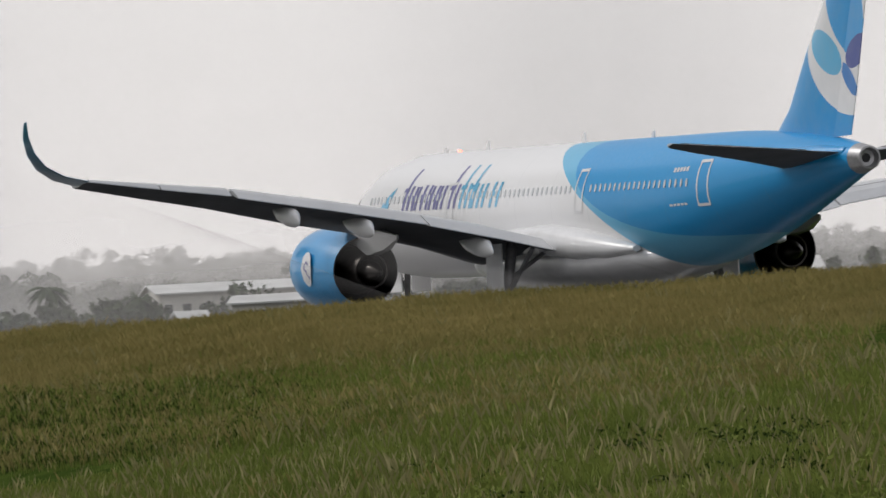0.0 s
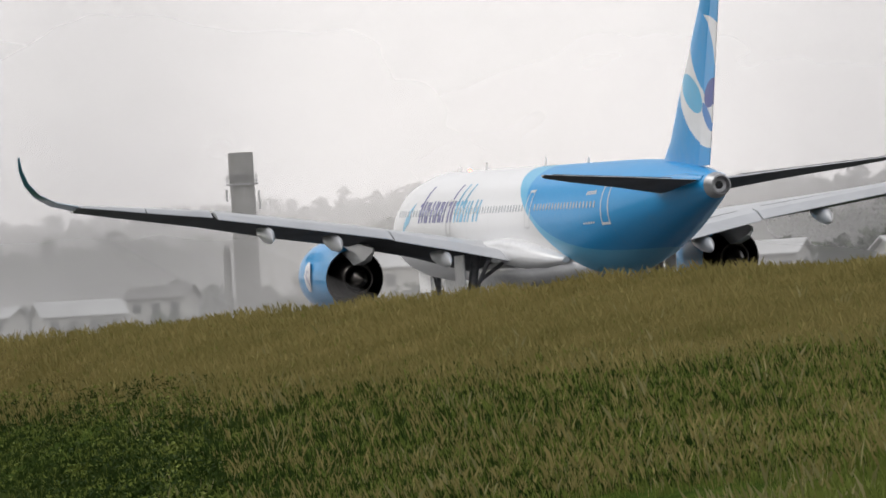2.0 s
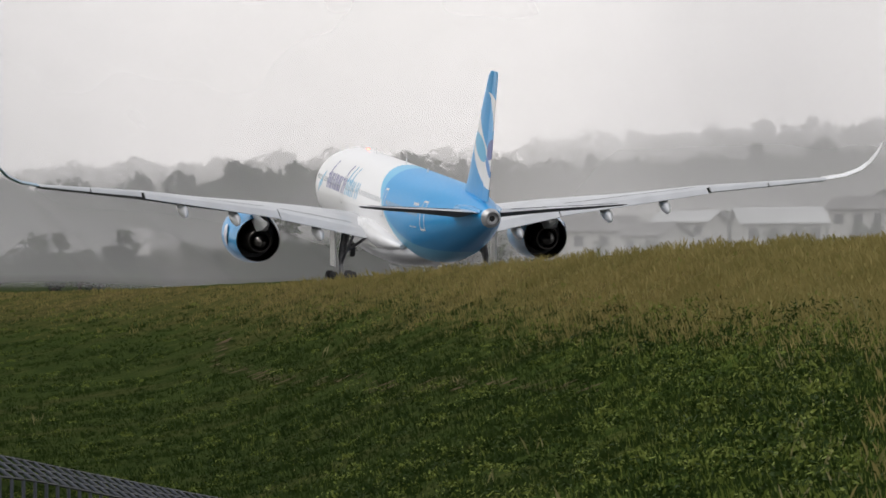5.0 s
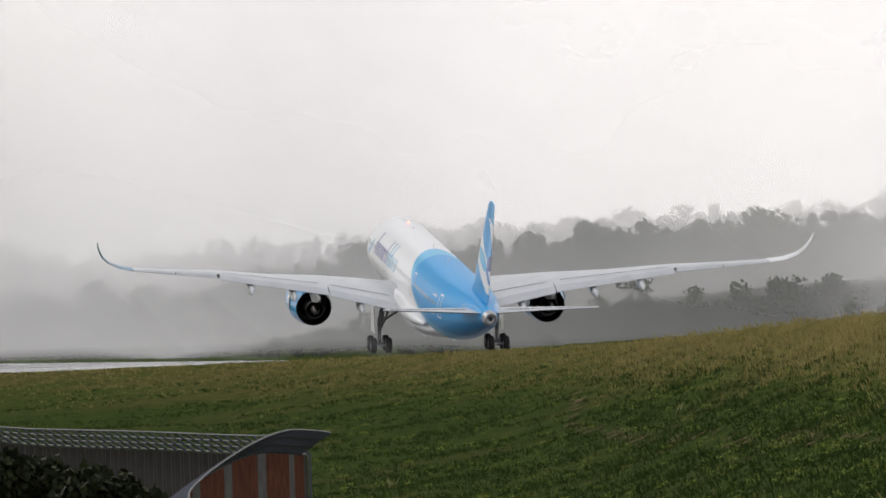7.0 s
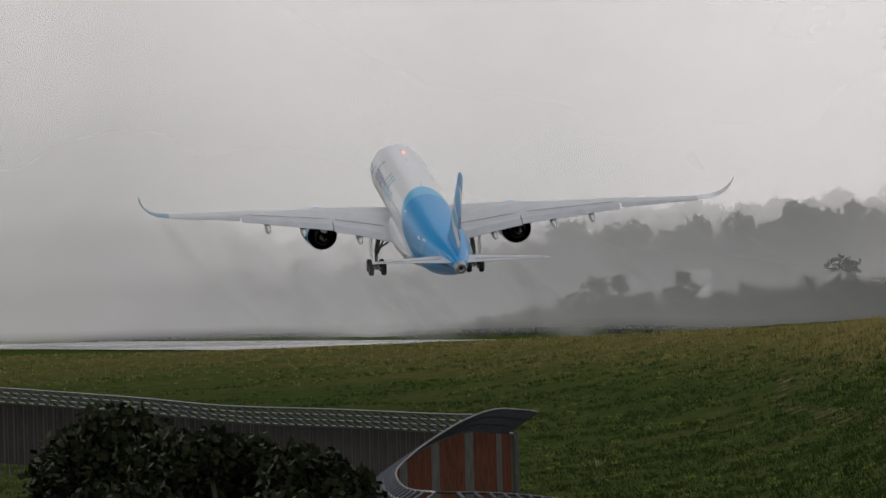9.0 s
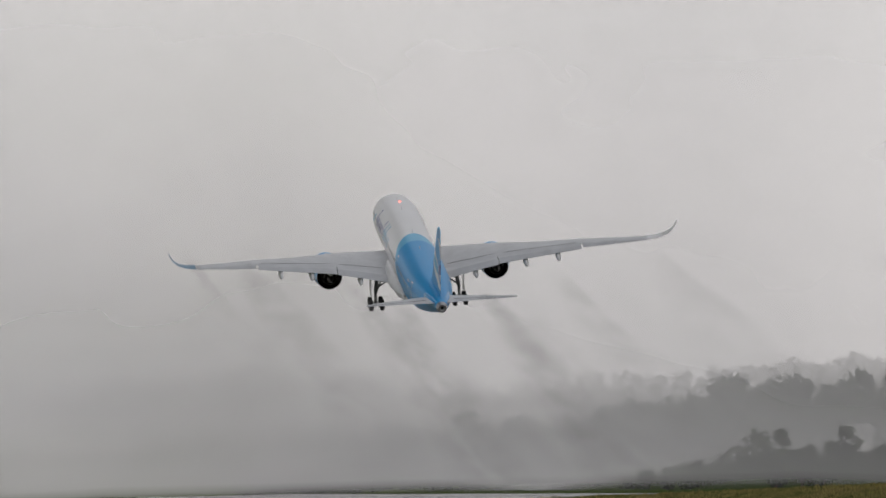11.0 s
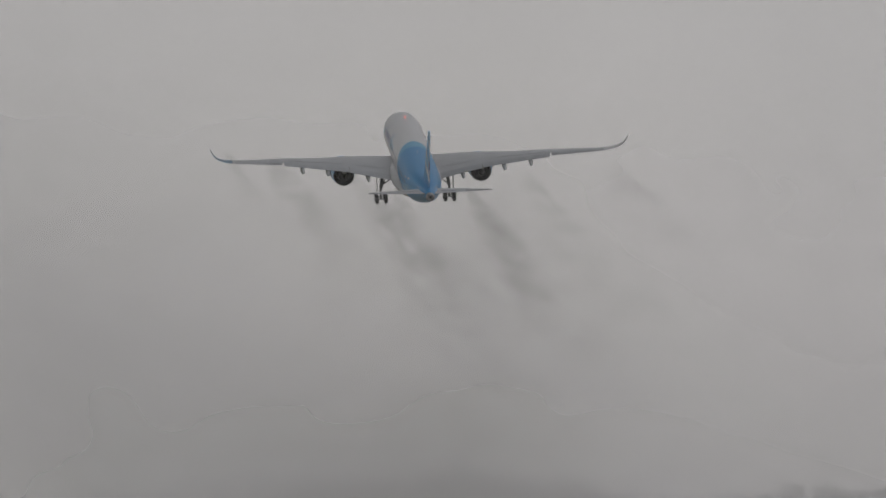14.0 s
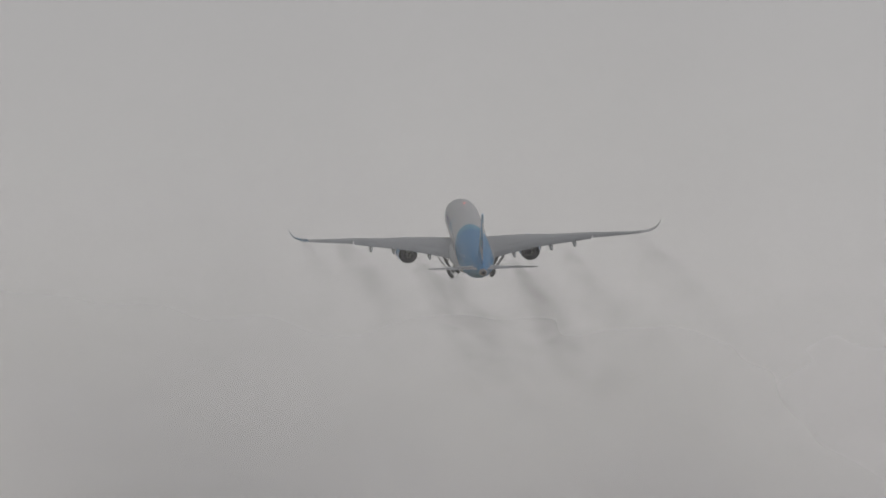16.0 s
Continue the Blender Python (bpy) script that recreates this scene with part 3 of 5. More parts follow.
part("beacon_light", bm, beacon.mat, plane, "red flashing beacon", True)


def foil(le, te, x, z, thick, n=9, axis="z", twist=0.0):
    """An aerofoil outline from leading to trailing edge, upper side first."""
    c = le - te
    up, dn = [], []
    for i in range(n + 1):
        s = (1 - math.cos(math.pi * i / n)) / 2
        t = thick * (2.97 * math.sqrt(s) - 1.26 * s - 3.52 * s * s + 2.84 * s ** 3 - 1.03 * s ** 4) * .5 + .012 * s
        cam_ = .018 * c * 4 * s * (1 - s)
        up.append((le - c * s, cam_ + t * .8 - twist * s))
        dn.append((le - c * s, cam_ - t * 1.15 - twist * s))
    pts = up + dn[::-1][1:-1]
    if axis == "z":
        return [(x, y, z + h) for y, h in pts]
    return [(x + h, y, z) for y, h in pts]


# fin with rudder, tailplanes
fin_st = [(7.6, -21.2, -28.2, .75), (8.4, -21.9, -28.5, .72), (9.2, -23.2, -28.9, .66), (11.5, -25.4, -29.9, .56), (14.5, -28.6, -31.3, .42), (16.5, -30.7, -32.3, .3), (16.9, -31.5, -32.5, .2)]
part("fin", loft([foil(a, b, 0, z, th, 9, "x") for z, a, b, th in fin_st]), M_FIN, plane, "blue fin with white oval and petals", True)
rud = [(7.75, -28.25, -30.0, .24), (9.2, -28.95, -30.7, .22), (11.5, -29.95, -31.65, .18), (14.5, -31.35, -32.85, .13), (16.5, -32.35, -33.7, .09), (16.88, -32.55, -33.75, .07)]
part("rudder", loft([[(-t / 2, a, z), (t / 2, a, z), (.02, b, z), (-.02, b, z)] for z, a, b, t in rud]), M_FIN, plane)
for s in (-1, 1):
    st = [(.6, -24.6, -30.3, 7.0, .62), (1.5, -25.2, -30.4, 7.06, .55), (4.5, -27.6, -31.1, 7.3, .4), (7.5, -29.9, -31.85, 7.5, .28), (9.1, -31.2, -32.3, 7.62, .17), (9.38, -31.7, -32.35, 7.64, .1)]
    bm = loft([foil(a, b, s * x, z - .075 * (a - b), th, twist=-.075 * (a - b)) for x, a, b, z, th in st])
    # downward faces get the grey that holds the underside shade
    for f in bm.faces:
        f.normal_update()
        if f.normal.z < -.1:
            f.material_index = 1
    part("tailplane", bm, [M_WING, M_UNDER_SHADE], plane, "grey swept tailplane", True)
    part("tailplane_root", loft([ring(s * x, y, 7.02, rx, rz, 16) for y, x, rx, rz in ((-23.8, 1.2, .1, .1), (-25.5, 1.15, .5, .42), (-28.5, .8, .5, .4), (-30.6, .5, .2, .2))]), M_BLUE, plane, "", True)
    part("elevator_gap", loft([[(s * x, te + .28 * c, z + .19 * th), (s * x, te + .28 * c - .05, z + .19 * th), (s * x, te + .28 * c - .05, z + .2 * th + .03), (s * x, te + .28 * c, z + .2 * th + .03)] for x, te, c, z, th in ((1.8, -30.45, 5.0, 7.1, .5), (8.8, -32.2, 1.3, 7.6, .2))]), M_SEAM, plane)

# wings: each moves a little on its root as it takes the load
WING = ((0.4, 14.2, -1.6, 3.6, 1.9), (3.0, 12.5, -2.0, 3.8, 1.75), (6.5, 9.8, -2.5, 4.6, 1.35), (10.6, 6.7, -3.1, 5.45, 1.05), (15.5, 2.95, -4.7, 6.2, .8), (20.6, -.9, -6.1, 6.95, .6), (25, -4.2, -7.9, 7.4, .42), (28.6, -6.9, -9.4, 7.8, .3))
TIPS = ((28.6, -6.9, -9.4, 7.8, .3), (29.9, -7.95, -10.0, 8.05, .25), (30.9, -8.95, -10.5, 8.5, .22), (31.55, -9.8, -10.95, 9.1, .18), (31.95, -10.6, -11.4, 9.8, .14), (32.12, -11.3, -11.75, 10.35, .1), (32.15, -11.6, -11.85, 10.5, .05))
ROOT = Vector((2.6, 4.0, 4.1))


def wing_at(x):
    return [lerp_table(x, [w[0] for w in WING], [w[i] for w in WING]) for i in (1, 2, 3, 4)]


def incidence(x):
    """Rise of the leading edge as a share of the chord: washed out towards the tip."""
    return lerp_table(x, (3, 6.5, 10.6, 15.5, 20.6, 28.6), (.050, .042, .020, -.012, -.030, -.040))


def hinge(x):
    """Height of the flap hinge over the trailing edge."""
    return lerp_table(x, (3, 6.5, 20.6, 25, 28.6), (.30, .34, .26, .16, .03))


def shade_underside(bm):
    """Darker matt grey on downward faces, standing in for underside shade."""
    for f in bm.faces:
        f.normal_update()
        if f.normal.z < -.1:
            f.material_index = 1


def build_wing(s):
    def off(r):
        return [(s * (x - ROOT.x), y - ROOT.y, z - ROOT.z) for x, y, z in r]

    # fixed box, cut back where the flaps and aileron sit
    rings = []
    for x, le, te, z, th in WING:
        c = le - te
        tw = incidence(x) * c
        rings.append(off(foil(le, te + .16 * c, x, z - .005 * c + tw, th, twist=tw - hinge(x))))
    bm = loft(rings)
    shade_underside(bm)
    w = part("wing", bm, [M_WING, M_UNDER_SHADE], plane, "pale grey swept wing, underside coloured dark for shade", True)
    w.matrix_basis = pose(s * ROOT.x, ROOT.y, ROOT.z)

    def surface(name, x0, x1, droop, ext, mat, label):
        rr = []
        for x in sorted({x0, x1, *(w_[0] for w_ in WING if x0 < w_[0] < x1)}):
            le, te, z, th = wing_at(x)
            c = le - te
            a, b = te + .185 * c, te - ext
            t = .035 * c + .05
            zl, ze = z + .004 * c + hinge(x), z - droop
            rr.append(off([(x, a, zl + t * .45), (x, (a + b) / 2, (zl + ze) / 2 + t * .6), (x, b, ze + .02), (x, b, ze - .02), (x, (a + b) / 2, (zl + ze) / 2 - t * .35), (x, a, zl - t * .5)]))
        bm = loft(rr)
        shade_underside(bm)
        return part(name, bm, [mat, M_UNDER_SHADE], w, label)

    surface("flap", 3.4, 10.2, .16, .35, M_WING, "lowered inboard flap")
    surface("flap", 10.3, 20.5, .12, .3, M_WING, "lowered outboard flap")
    surface("aileron", 20.75, 24.6, .03, 0, M_WING, "aileron")
    surface("aileron", 24.7, 28.5, .02, 0, M_WING, "aileron")
    rr = []
    for i, (x, le, te, z, th) in enumerate(TIPS):
        nx = lerp_table(i, (0, 2, 4, 6), (0, .55, .92, 1))
        pts = foil(le, te, 0, 0, th)
        rr.append(off([(x - p[2] * nx, p[1], z + p[2] * math.sqrt(max(0, 1 - nx * nx))) for p in pts]))
    part("winglet", loft(rr), M_TEAL if s < 0 else M_WHITE, w, "curved teal wing tip" if s < 0 else "curved white wing tip", True)
    for x, ln in ((7.3, 4.2), (13.6, 4.0), (17.6, 3.4)):
        le, te, z, th = wing_at(x)
        y1 = te - .9
        can = [(y1 + ln, .06, .05, -.25), (y1 + ln * .75, .26, .3, -.45), (y1 + ln * .4, .34, .46, -.6), (y1 + ln * .15, .28, .42, -.72), (y1 + .1, .1, .2, -.86), (y1 - .1, .02, .05, -.95)]
        part("flap_track_fairing", loft([off(ring(x, y, z + d, rx, rz, 14)) for y, rx, rz, d in can]), M_WHITE, w, "pointed white fairing", True)
    for x0, x1 in ((4.2, 9.8), (11, 20)):
        rr = []
        for x in (x0, x1):
            le, te, z, th = wing_at(x)
            c = le - te
            y0 = te + .3 * c
            h = z - .005 * c + incidence(x) * c * .17 + .83 * hinge(x) + .018 * c * 4 * .83 * .17 + .15 * th + .03
            rr.append(off([(x, y0, h), (x, y0 - .06, h), (x, y0 - .06, h + .02), (x, y0, h + .02)]))
        part("spoiler_gap", loft(rr), M_SEAM, w)
    return w


left_wing, right_wing = build_wing(-1), build_wing(1)

# engines on pylons
for s in (-1, 1):
    cx, cz = s * 10.6, 3.45
    nac = part("engine", turned(((4.8, 1.60), (5.4, 1.70), (6.4, 1.84), (7.6, 1.95), (8.8, 1.98), (9.8, 1.92), (10.4, 1.8)), cx, cz, 48), M_BLUE, plane, "blue engine nacelle", True)
    part("intake_lip", turned(((10.4, 1.8), (10.7, 1.68), (10.78, 1.58), (10.65, 1.5), (10.2, 1.46), (9.2, 1.5)), cx, cz, 48), M_STEEL, nac, "polished intake lip", True)
    part("fan_disc", turned(((9.2, 1.5), (9.3, .4), (9.7, .03)), cx, cz, 32), M_DARK, nac, "", True)
    part("bypass_duct", turned(((4.8, 1.60), (4.79, 1.54), (5.4, 1.56), (7.2, 1.5), (7.25, .6)), cx, cz, 40), M_DARK, nac, "dark bypass duct", True)
    part("core_cowl", turned(((7.2, 1.1), (6.0, 1.12), (5.0, 1.0), (4.2, .84), (3.9, .8), (3.92, .72), (4.4, .7)), cx, cz, 36), M_EXH, nac, "heat-stained core cowl", True)
    part("exhaust_plug", turned(((4.5, .52), (3.9, .5), (3.3, .34), (2.8, .06)), cx, cz, 28, True), M_EXH, nac, "", True)
    part("pylon", loft([[(cx - w, y, z0), (cx + w, y, z0), (cx + w * .8, y, z1), (cx - w * .8, y, z1)] for y, w, z0, z1 in ((9.3, .12, 5.2, 5.4), (7.6, .3, 5.0, 5.75), (5.0, .34, 4.6, 5.6), (3.6, .32, 4.2, 5.5), (1.6, .2, 4.5, 5.3), (.2, .06, 5.0, 5.2))]), M_WHITE, nac, "white pylon", True)
    bm = bmesh.new()
    rows = []
    for i in range(9):
        u = -1 + 2 * i / 8
        h = math.sqrt(max(0, 1 - u * u))
        rows.append([bm.verts.new((cx + s * 1.99 * math.cos(v), 7.6 + u * .7, cz + .1 + 1.99 * math.sin(v))) for v in [h * .42 * k / 4 for k in range(-4, 5)]])
    for a, b in zip(rows, rows[1:]):
        for i in range(8):
            bm.faces.new((a[i], a[i + 1], b[i + 1], b[i]))
    bmesh.ops.remove_doubles(bm, verts=bm.verts, dist=.001)
    part("painted_oval", bm, M_WHITE, nac, "white painted oval emblem", True)
    nac.matrix_basis = pose(cx, 5.0, cz) @ pose(0, 0, 0, 3.0) @ pose(-cx, -5.0, -cz)
    part("painted_petal", loft([[(cx + s * 2.0 * math.cos(v), y, cz + .1 + 2.0 * math.sin(v)) for v in (a0, a1)] for y, a0, a1 in ((7.9, 0, .06), (7.6, -.08, .2), (7.3, -.2, .14), (7.1, -.26, -.2))], False, False), M_NAVY, nac, "dark blue painted petal")


# undercarriage
def tyre_mesh(r, w):
    bm = turned(((-w / 2, r * .55), (-w / 2, r * .82), (-w * .42, r * .95), (-w * .25, r), (w * .25, r), (w * .42, r * .95), (w / 2, r * .82), (w / 2, r * .55)), 0, 0, 24)
    bmesh.ops.rotate(bm, matrix=Matrix.Rotation(radians(90), 3, "Z"), verts=bm.verts)
    return bm


def rim_mesh(r, w):
    bm = turned(((-w * .3, .05), (-w * .3, r * .5), (-w * .45, r * .57), (w * .45, r * .57), (w * .3, r * .5), (w * .3, .05)), 0, 0, 20, True)
    bmesh.ops.rotate(bm, matrix=Matrix.Rotation(radians(90), 3, "Z"), verts=bm.verts)
    return bm


def add_wheel(parent, p, r, w):
    t = part("wheel", tyre_mesh(r, w), M_TYRE, parent, "black rubber wheel", True)
    t.location = p
    part("rim", rim_mesh(r, w), M_STEEL, parent, "", True).location = p


GEAR = {}
for s in (-1, 1):
    top = Vector((s * 4.9, .2, 4.3))

    def g(x, y, z):
        return (s * x - top.x, y - top.y, z - top.z)

    bm = rod(g(4.9, .2, 4.5), g(5.3, 0, 2.3), .26, .24, 14)
    rod(g(5.3, 0, 2.4), g(5.3, 0, .75), .17, .17, 12, bm)
    leg = part("main_gear", bm, M_STRUT, plane, "main landing gear leg with four wheels", True)
    leg.matrix_basis = Matrix.Translation(top)
    GEAR[s] = (leg, top)
    part("side_brace", rod(g(5.2, .1, 2.6), g(3.4, -.4, 3.9), .1, .1, 8), M_STRUT, leg)
    part("drag_brace", rod(g(5.25, 0, 2.0), g(4.8, -2.2, 4.0), .11, .11, 8), M_STRUT, leg)
    part("torque_link", rod(g(5.3, -.25, 1.9), g(5.3, -.4, 1.2), .08, .06, 8), M_STEEL, leg)
    part("bogie_beam", box(*sorted((g(5.15, 0, 0)[0], g(5.45, 0, 0)[0])), -1.1, .7, g(0, 0, .55)[2], g(0, 0, .85)[2], .05), M_STRUT, leg)
    for y in (-1.02, .86):
        part("axle", rod(g(4.55, y, .7), g(6.05, y, .7), .09, .09, 10), M_STEEL, leg)
        for x in (4.62, 5.98):
            add_wheel(leg, g(x, y, .7), .7, .52)
    part("gear_door", box(*sorted((g(5.85, 0, 0)[0], g(5.93, 0, 0)[0])), -1.2, .9, g(0, 0, 1.75)[2], g(0, 0, 4.3)[2], .03), M_WHITE, leg, "flat grey-white gear door")
    part("bay_door", loft([[(s * 1.4, y, 1.75), (s * 1.46, y, 1.75), (s * 1.15, y, 1.2), (s * 1.1, y, 1.2)] for y in (-2.2, 2.2)]), M_WHITE, plane)

bm = rod((0, 28.3, 4.6), (0, 28.66, 1.95), .17, .13, 12)
nose = part("nose_gear", bm, M_STRUT, plane, "nose landing gear leg", True)
part("drag_brace", rod((0, 28.55, 2.55), (0, 30.2, 4.3), .08, .08, 8), M_STRUT, nose)
part("axle", rod((-.45, 28.68, 1.4), (.45, 28.68, 1.4), .08, .08, 8), M_STEEL, nose)
part("leg_fork", rod((0, 28.66, 2.0), (0, 28.68, 1.4), .12, .12, 8), M_STEEL, nose)
for x in (-.36, .36):
    add_wheel(nose, (x, 28.68, 1.38), .53, .36)
for x in (-.75, .75):
    part("gear_door", box(x - .03, x + .03, 27.2, 29.9, 2.7, 4.2, .02), M_WHITE, nose)


# ---- trees ----
def leaf_cloud(rng, blobs, n, size, squash=0.75):
    """Small leaf clumps scattered through a handful of rough lobes."""
    v, f = [], []
    for c, r in blobs:
        m = max(8, int(n * r ** 2 / sum(q[1] ** 2 for q in blobs)))
        for _ in range(m):
            d = rng.normal(size=3)
            d /= np.linalg.norm(d)
            k = r * (rng.random() ** .35) * (0.8 + .35 * rng.random())
            p = np.array(c) + d * k * np.array((1, 1, squash))
            a = rng.normal(size=3)
            a /= np.linalg.norm(a)
            b = np.cross(a, rng.normal(size=3))
            b /= np.linalg.norm(b)
            s = size * (.6 + .9 * rng.random())
            i = len(v)
            v += [p - a * s, p + b * s * .7, p + a * s, p - b * s * .7]
            f.append((i, i + 1, i + 2, i + 3))
    return v, f


def build_tree(seed, height, spread, lobes, base=.25, leaf=M_LEAF, n=2600, size=.3, label="dark green broadleaf tree in mist", cat="tree", thin=1.0):
    rng = np.random.default_rng(seed)
    t = thing("tree" if cat == "tree" else "shrub", pose(0, 0, -500), label, cat)
    bm = rod((0, 0, -.6), (.1, 0, height * .5), height * .028 * thin, height * .015 * thin, 8)
    blobs = []
    for i in range(lobes):
        a = 2 * math.pi * (i + rng.random() * .7) / lobes
        h = height * (base + (1 - base) * (.25 + .6 * rng.random()))
        d = spread * (.25 + .55 * rng.random()) * (1.15 - .5 * (h / height))
        c = (d * math.cos(a), d * math.sin(a), h)
        blobs.append((c, spread * (.28 + .26 * rng.random())))
        rod((0, 0, height * (.2 + .25 * rng.random())), c, height * .012 * thin, .03, 6, bm)
    blobs.append(((0, 0, height * .8), spread * .4))
    part("trunk", bm, M_BARK, t)
    v, f = leaf_cloud(rng, blobs, n, size)
    cr = new("crown", mesh_of("crown", v, f, leaf))
    cr.parent = t
    return t


def build_palm(seed):
    rng = np.random.default_rng(seed)
    t = thing("palm_tree", pose(0, 0, -500), "tall palm tree with drooping fronds", "palm tree")
    part("trunk", rod((0, 0, -.5), (.3, 0, 8.2), .24, .16, 8), M_BARK, t)
    for i in range(16):
        a, up = 2 * math.pi * i / 16 + rng.random() * .3, .9 - 1.1 * rng.random()
        bm = bmesh.new()
        prev = None
        for k in range(8):
            s = k / 7
            c = Vector((.3 + math.cos(a) * 2.9 * s, math.sin(a) * 2.9 * s, 8.2 + up * 2.6 * s - 2.6 * s * s))
            w = .42 * math.sin(math.pi * (.12 + .86 * s))
            n_ = Vector((-math.sin(a), math.cos(a), 0)) * w
            row = [bm.verts.new(c - n_ - Vector((0, 0, w * .6))), bm.verts.new(c), bm.verts.new(c + n_ - Vector((0, 0, w * .6)))]
            if prev:
                bm.faces.new((prev[0], prev[1], row[1], row[0]))
                bm.faces.new((prev[1], prev[2], row[2], row[1]))
            prev = row
        part("frond", bm, M_LEAF, t)
    return t


KINDS = [build_tree(11, 10, 4.6, 11, .0), build_tree(12, 12, 4.4, 12, .02), build_tree(13, 8, 5.0, 11, .0), build_tree(14, 12, 3.4, 10, .05), build_tree(15, 9, 4.2, 10, .0), build_tree(16, 11, 5.4, 13, .0)]
rng = np.random.default_rng(5)


def plant(kind, r, az, scale, sink=0.0):
    x, y = polar(r, az)
    m = pose(x, y, ground_z(x, y) - sink, 0, 0, rng.random() * 360) @ Matrix.Diagonal((scale, scale, scale * (.9 + .25 * rng.random()), 1))
    t = copy_thing(kind, m)
    t.matrix_basis = m
    return t


def crown_points(seed, lobes, spread, quads, size):
    g = np.random.default_rng(seed)
    blobs = []
    for i in range(lobes):
        a = 2 * math.pi * (i + g.random()) / lobes
        h = .12 + .68 * g.random()
        d = spread * (.2 + .55 * g.random()) * (1.1 - .6 * h)
        blobs.append(((d * math.cos(a), d * math.sin(a), h), spread * (.3 + .22 * g.random())))
    blobs += [((0, 0, .78), spread * .38), ((0, 0, .35), spread * .6), ((0, 0, .1), spread * .6)]
    v, f = leaf_cloud(g, blobs, quads, size, .9)
    return np.array(v), np.array(f)


CROWNS = [crown_points(70 + i, 7 + i % 3, s, 520, .055) for i, s in enumerate((.5, .42, .62, .3, .55, .7, .46))]


def woods(rows, label, seed):
    """A dense wood along a hill: many crowns of leaf clumps in one mesh."""
    g = np.random.default_rng(seed)
    vs, fs, base = [], [], 0
    for r, az0, az1, step, lo, hi, jitter in rows:
        a = az0
        while a < az1:
            v, f = CROWNS[int(g.integers(len(CROWNS)))]
            x, y = polar(r + g.normal() * jitter, a)
            h = lo + (hi - lo) * g.random() ** 1.8
            q = g.random() * 6.283
            c, s = math.cos(q), math.sin(q)
            w = h * (.85 + .4 * g.random())
            p = np.stack([(v[:, 0] * c - v[:, 1] * s) * w + x, (v[:, 0] * s + v[:, 1] * c) * w + y, v[:, 2] * h + ground_z(x, y) - .4], 1)
            vs.append(p)
            fs.append(f + base)
            base += len(v)
            a += step * (.5 + g.random())
    ob = new("wood", mesh_of("wood", np.concatenate(vs).tolist(), np.concatenate(fs).tolist(), M_LEAF))
    tagged(ob, label, "woodland", kind="stuff")


woods(((2950, -1.5, 26, .06, 10, 13.5, 60), (2700, 3.2, 26, .11, 8, 11, 60)), "pale misty woods on the far hill", 21)
woods(((1960, 4.9, 26, .09, 8, 13, 25), (1860, 5.6, 26, .15, 7, 11, 25), (1760, 6.3, 26, .18, 5, 9, 25)), "grey misty woods along the ridge", 22)
woods(((930, 13.0, 19.5, .11, 4.5, 7.5, 12), (960, 13.6, 25, .2, 3.5, 7.5, 35), (1030, 12.5, 25, .25, 4, 8, 30)), "grey misty trees among the houses", 24)
woods(((1560, 7.0, 25, .17, 4, 8, 20), (1480, 8.7, 25, .2, 4, 8, 25), (1095, 10.6, 13.4, .16, 4.5, 7, 8), (1270, 10.4, 25, .25, 4, 9, 25)), "dark hedges and low trees beyond the runway", 23)
for az, r, s in ((7.1, 1560, .5), (7.85, 1420, .6), (8.0, 1410, .7), (8.12, 1420, .55), (8.5, 1400, .55), (8.66, 1400, .6), (8.85, 1390, .5), (9.2, 1380, .6), (9.45, 1370, .62), (9.8, 1440, .55), (10.3, 1450, .8), (11.0, 1440, .8), (13.5, 1150, .8), (14.0, 1130, .7), (14.4, 1120, .9), (15.1, 1100, .6)):
    tagged(plant(KINDS[int(rng.integers(len(KINDS)))], r, az, s, .2), "dark broadleaf tree beside the runway in mist", group="runway side trees")
PALM = build_palm(3)
for az, r, s in ((15.75, 980, 1.12), (18.35, 980, 1.0), (15.25, 1200, 1.2), (16.4, 960, .75), (6.06, 1940, 1.3), (18.9, 940, .68)):
    plant(PALM, r, az, s, .2)
for az, r, s in ((16.2, 960, .55), (17.2, 950, .6), (18.0, 1000, .7), (18.5, 980, .6), (19.1, 960, .55), (21.0, 1000, .7), (14.6, 965, .5)):
    tagged(plant(KINDS[2], r, az, s, .3), "low dark bushy tree among the houses", group="trees among houses")
for k in (*KINDS, PALM):
    for o in (*k.children_recursive, k):
        bpy.data.objects.remove(o)


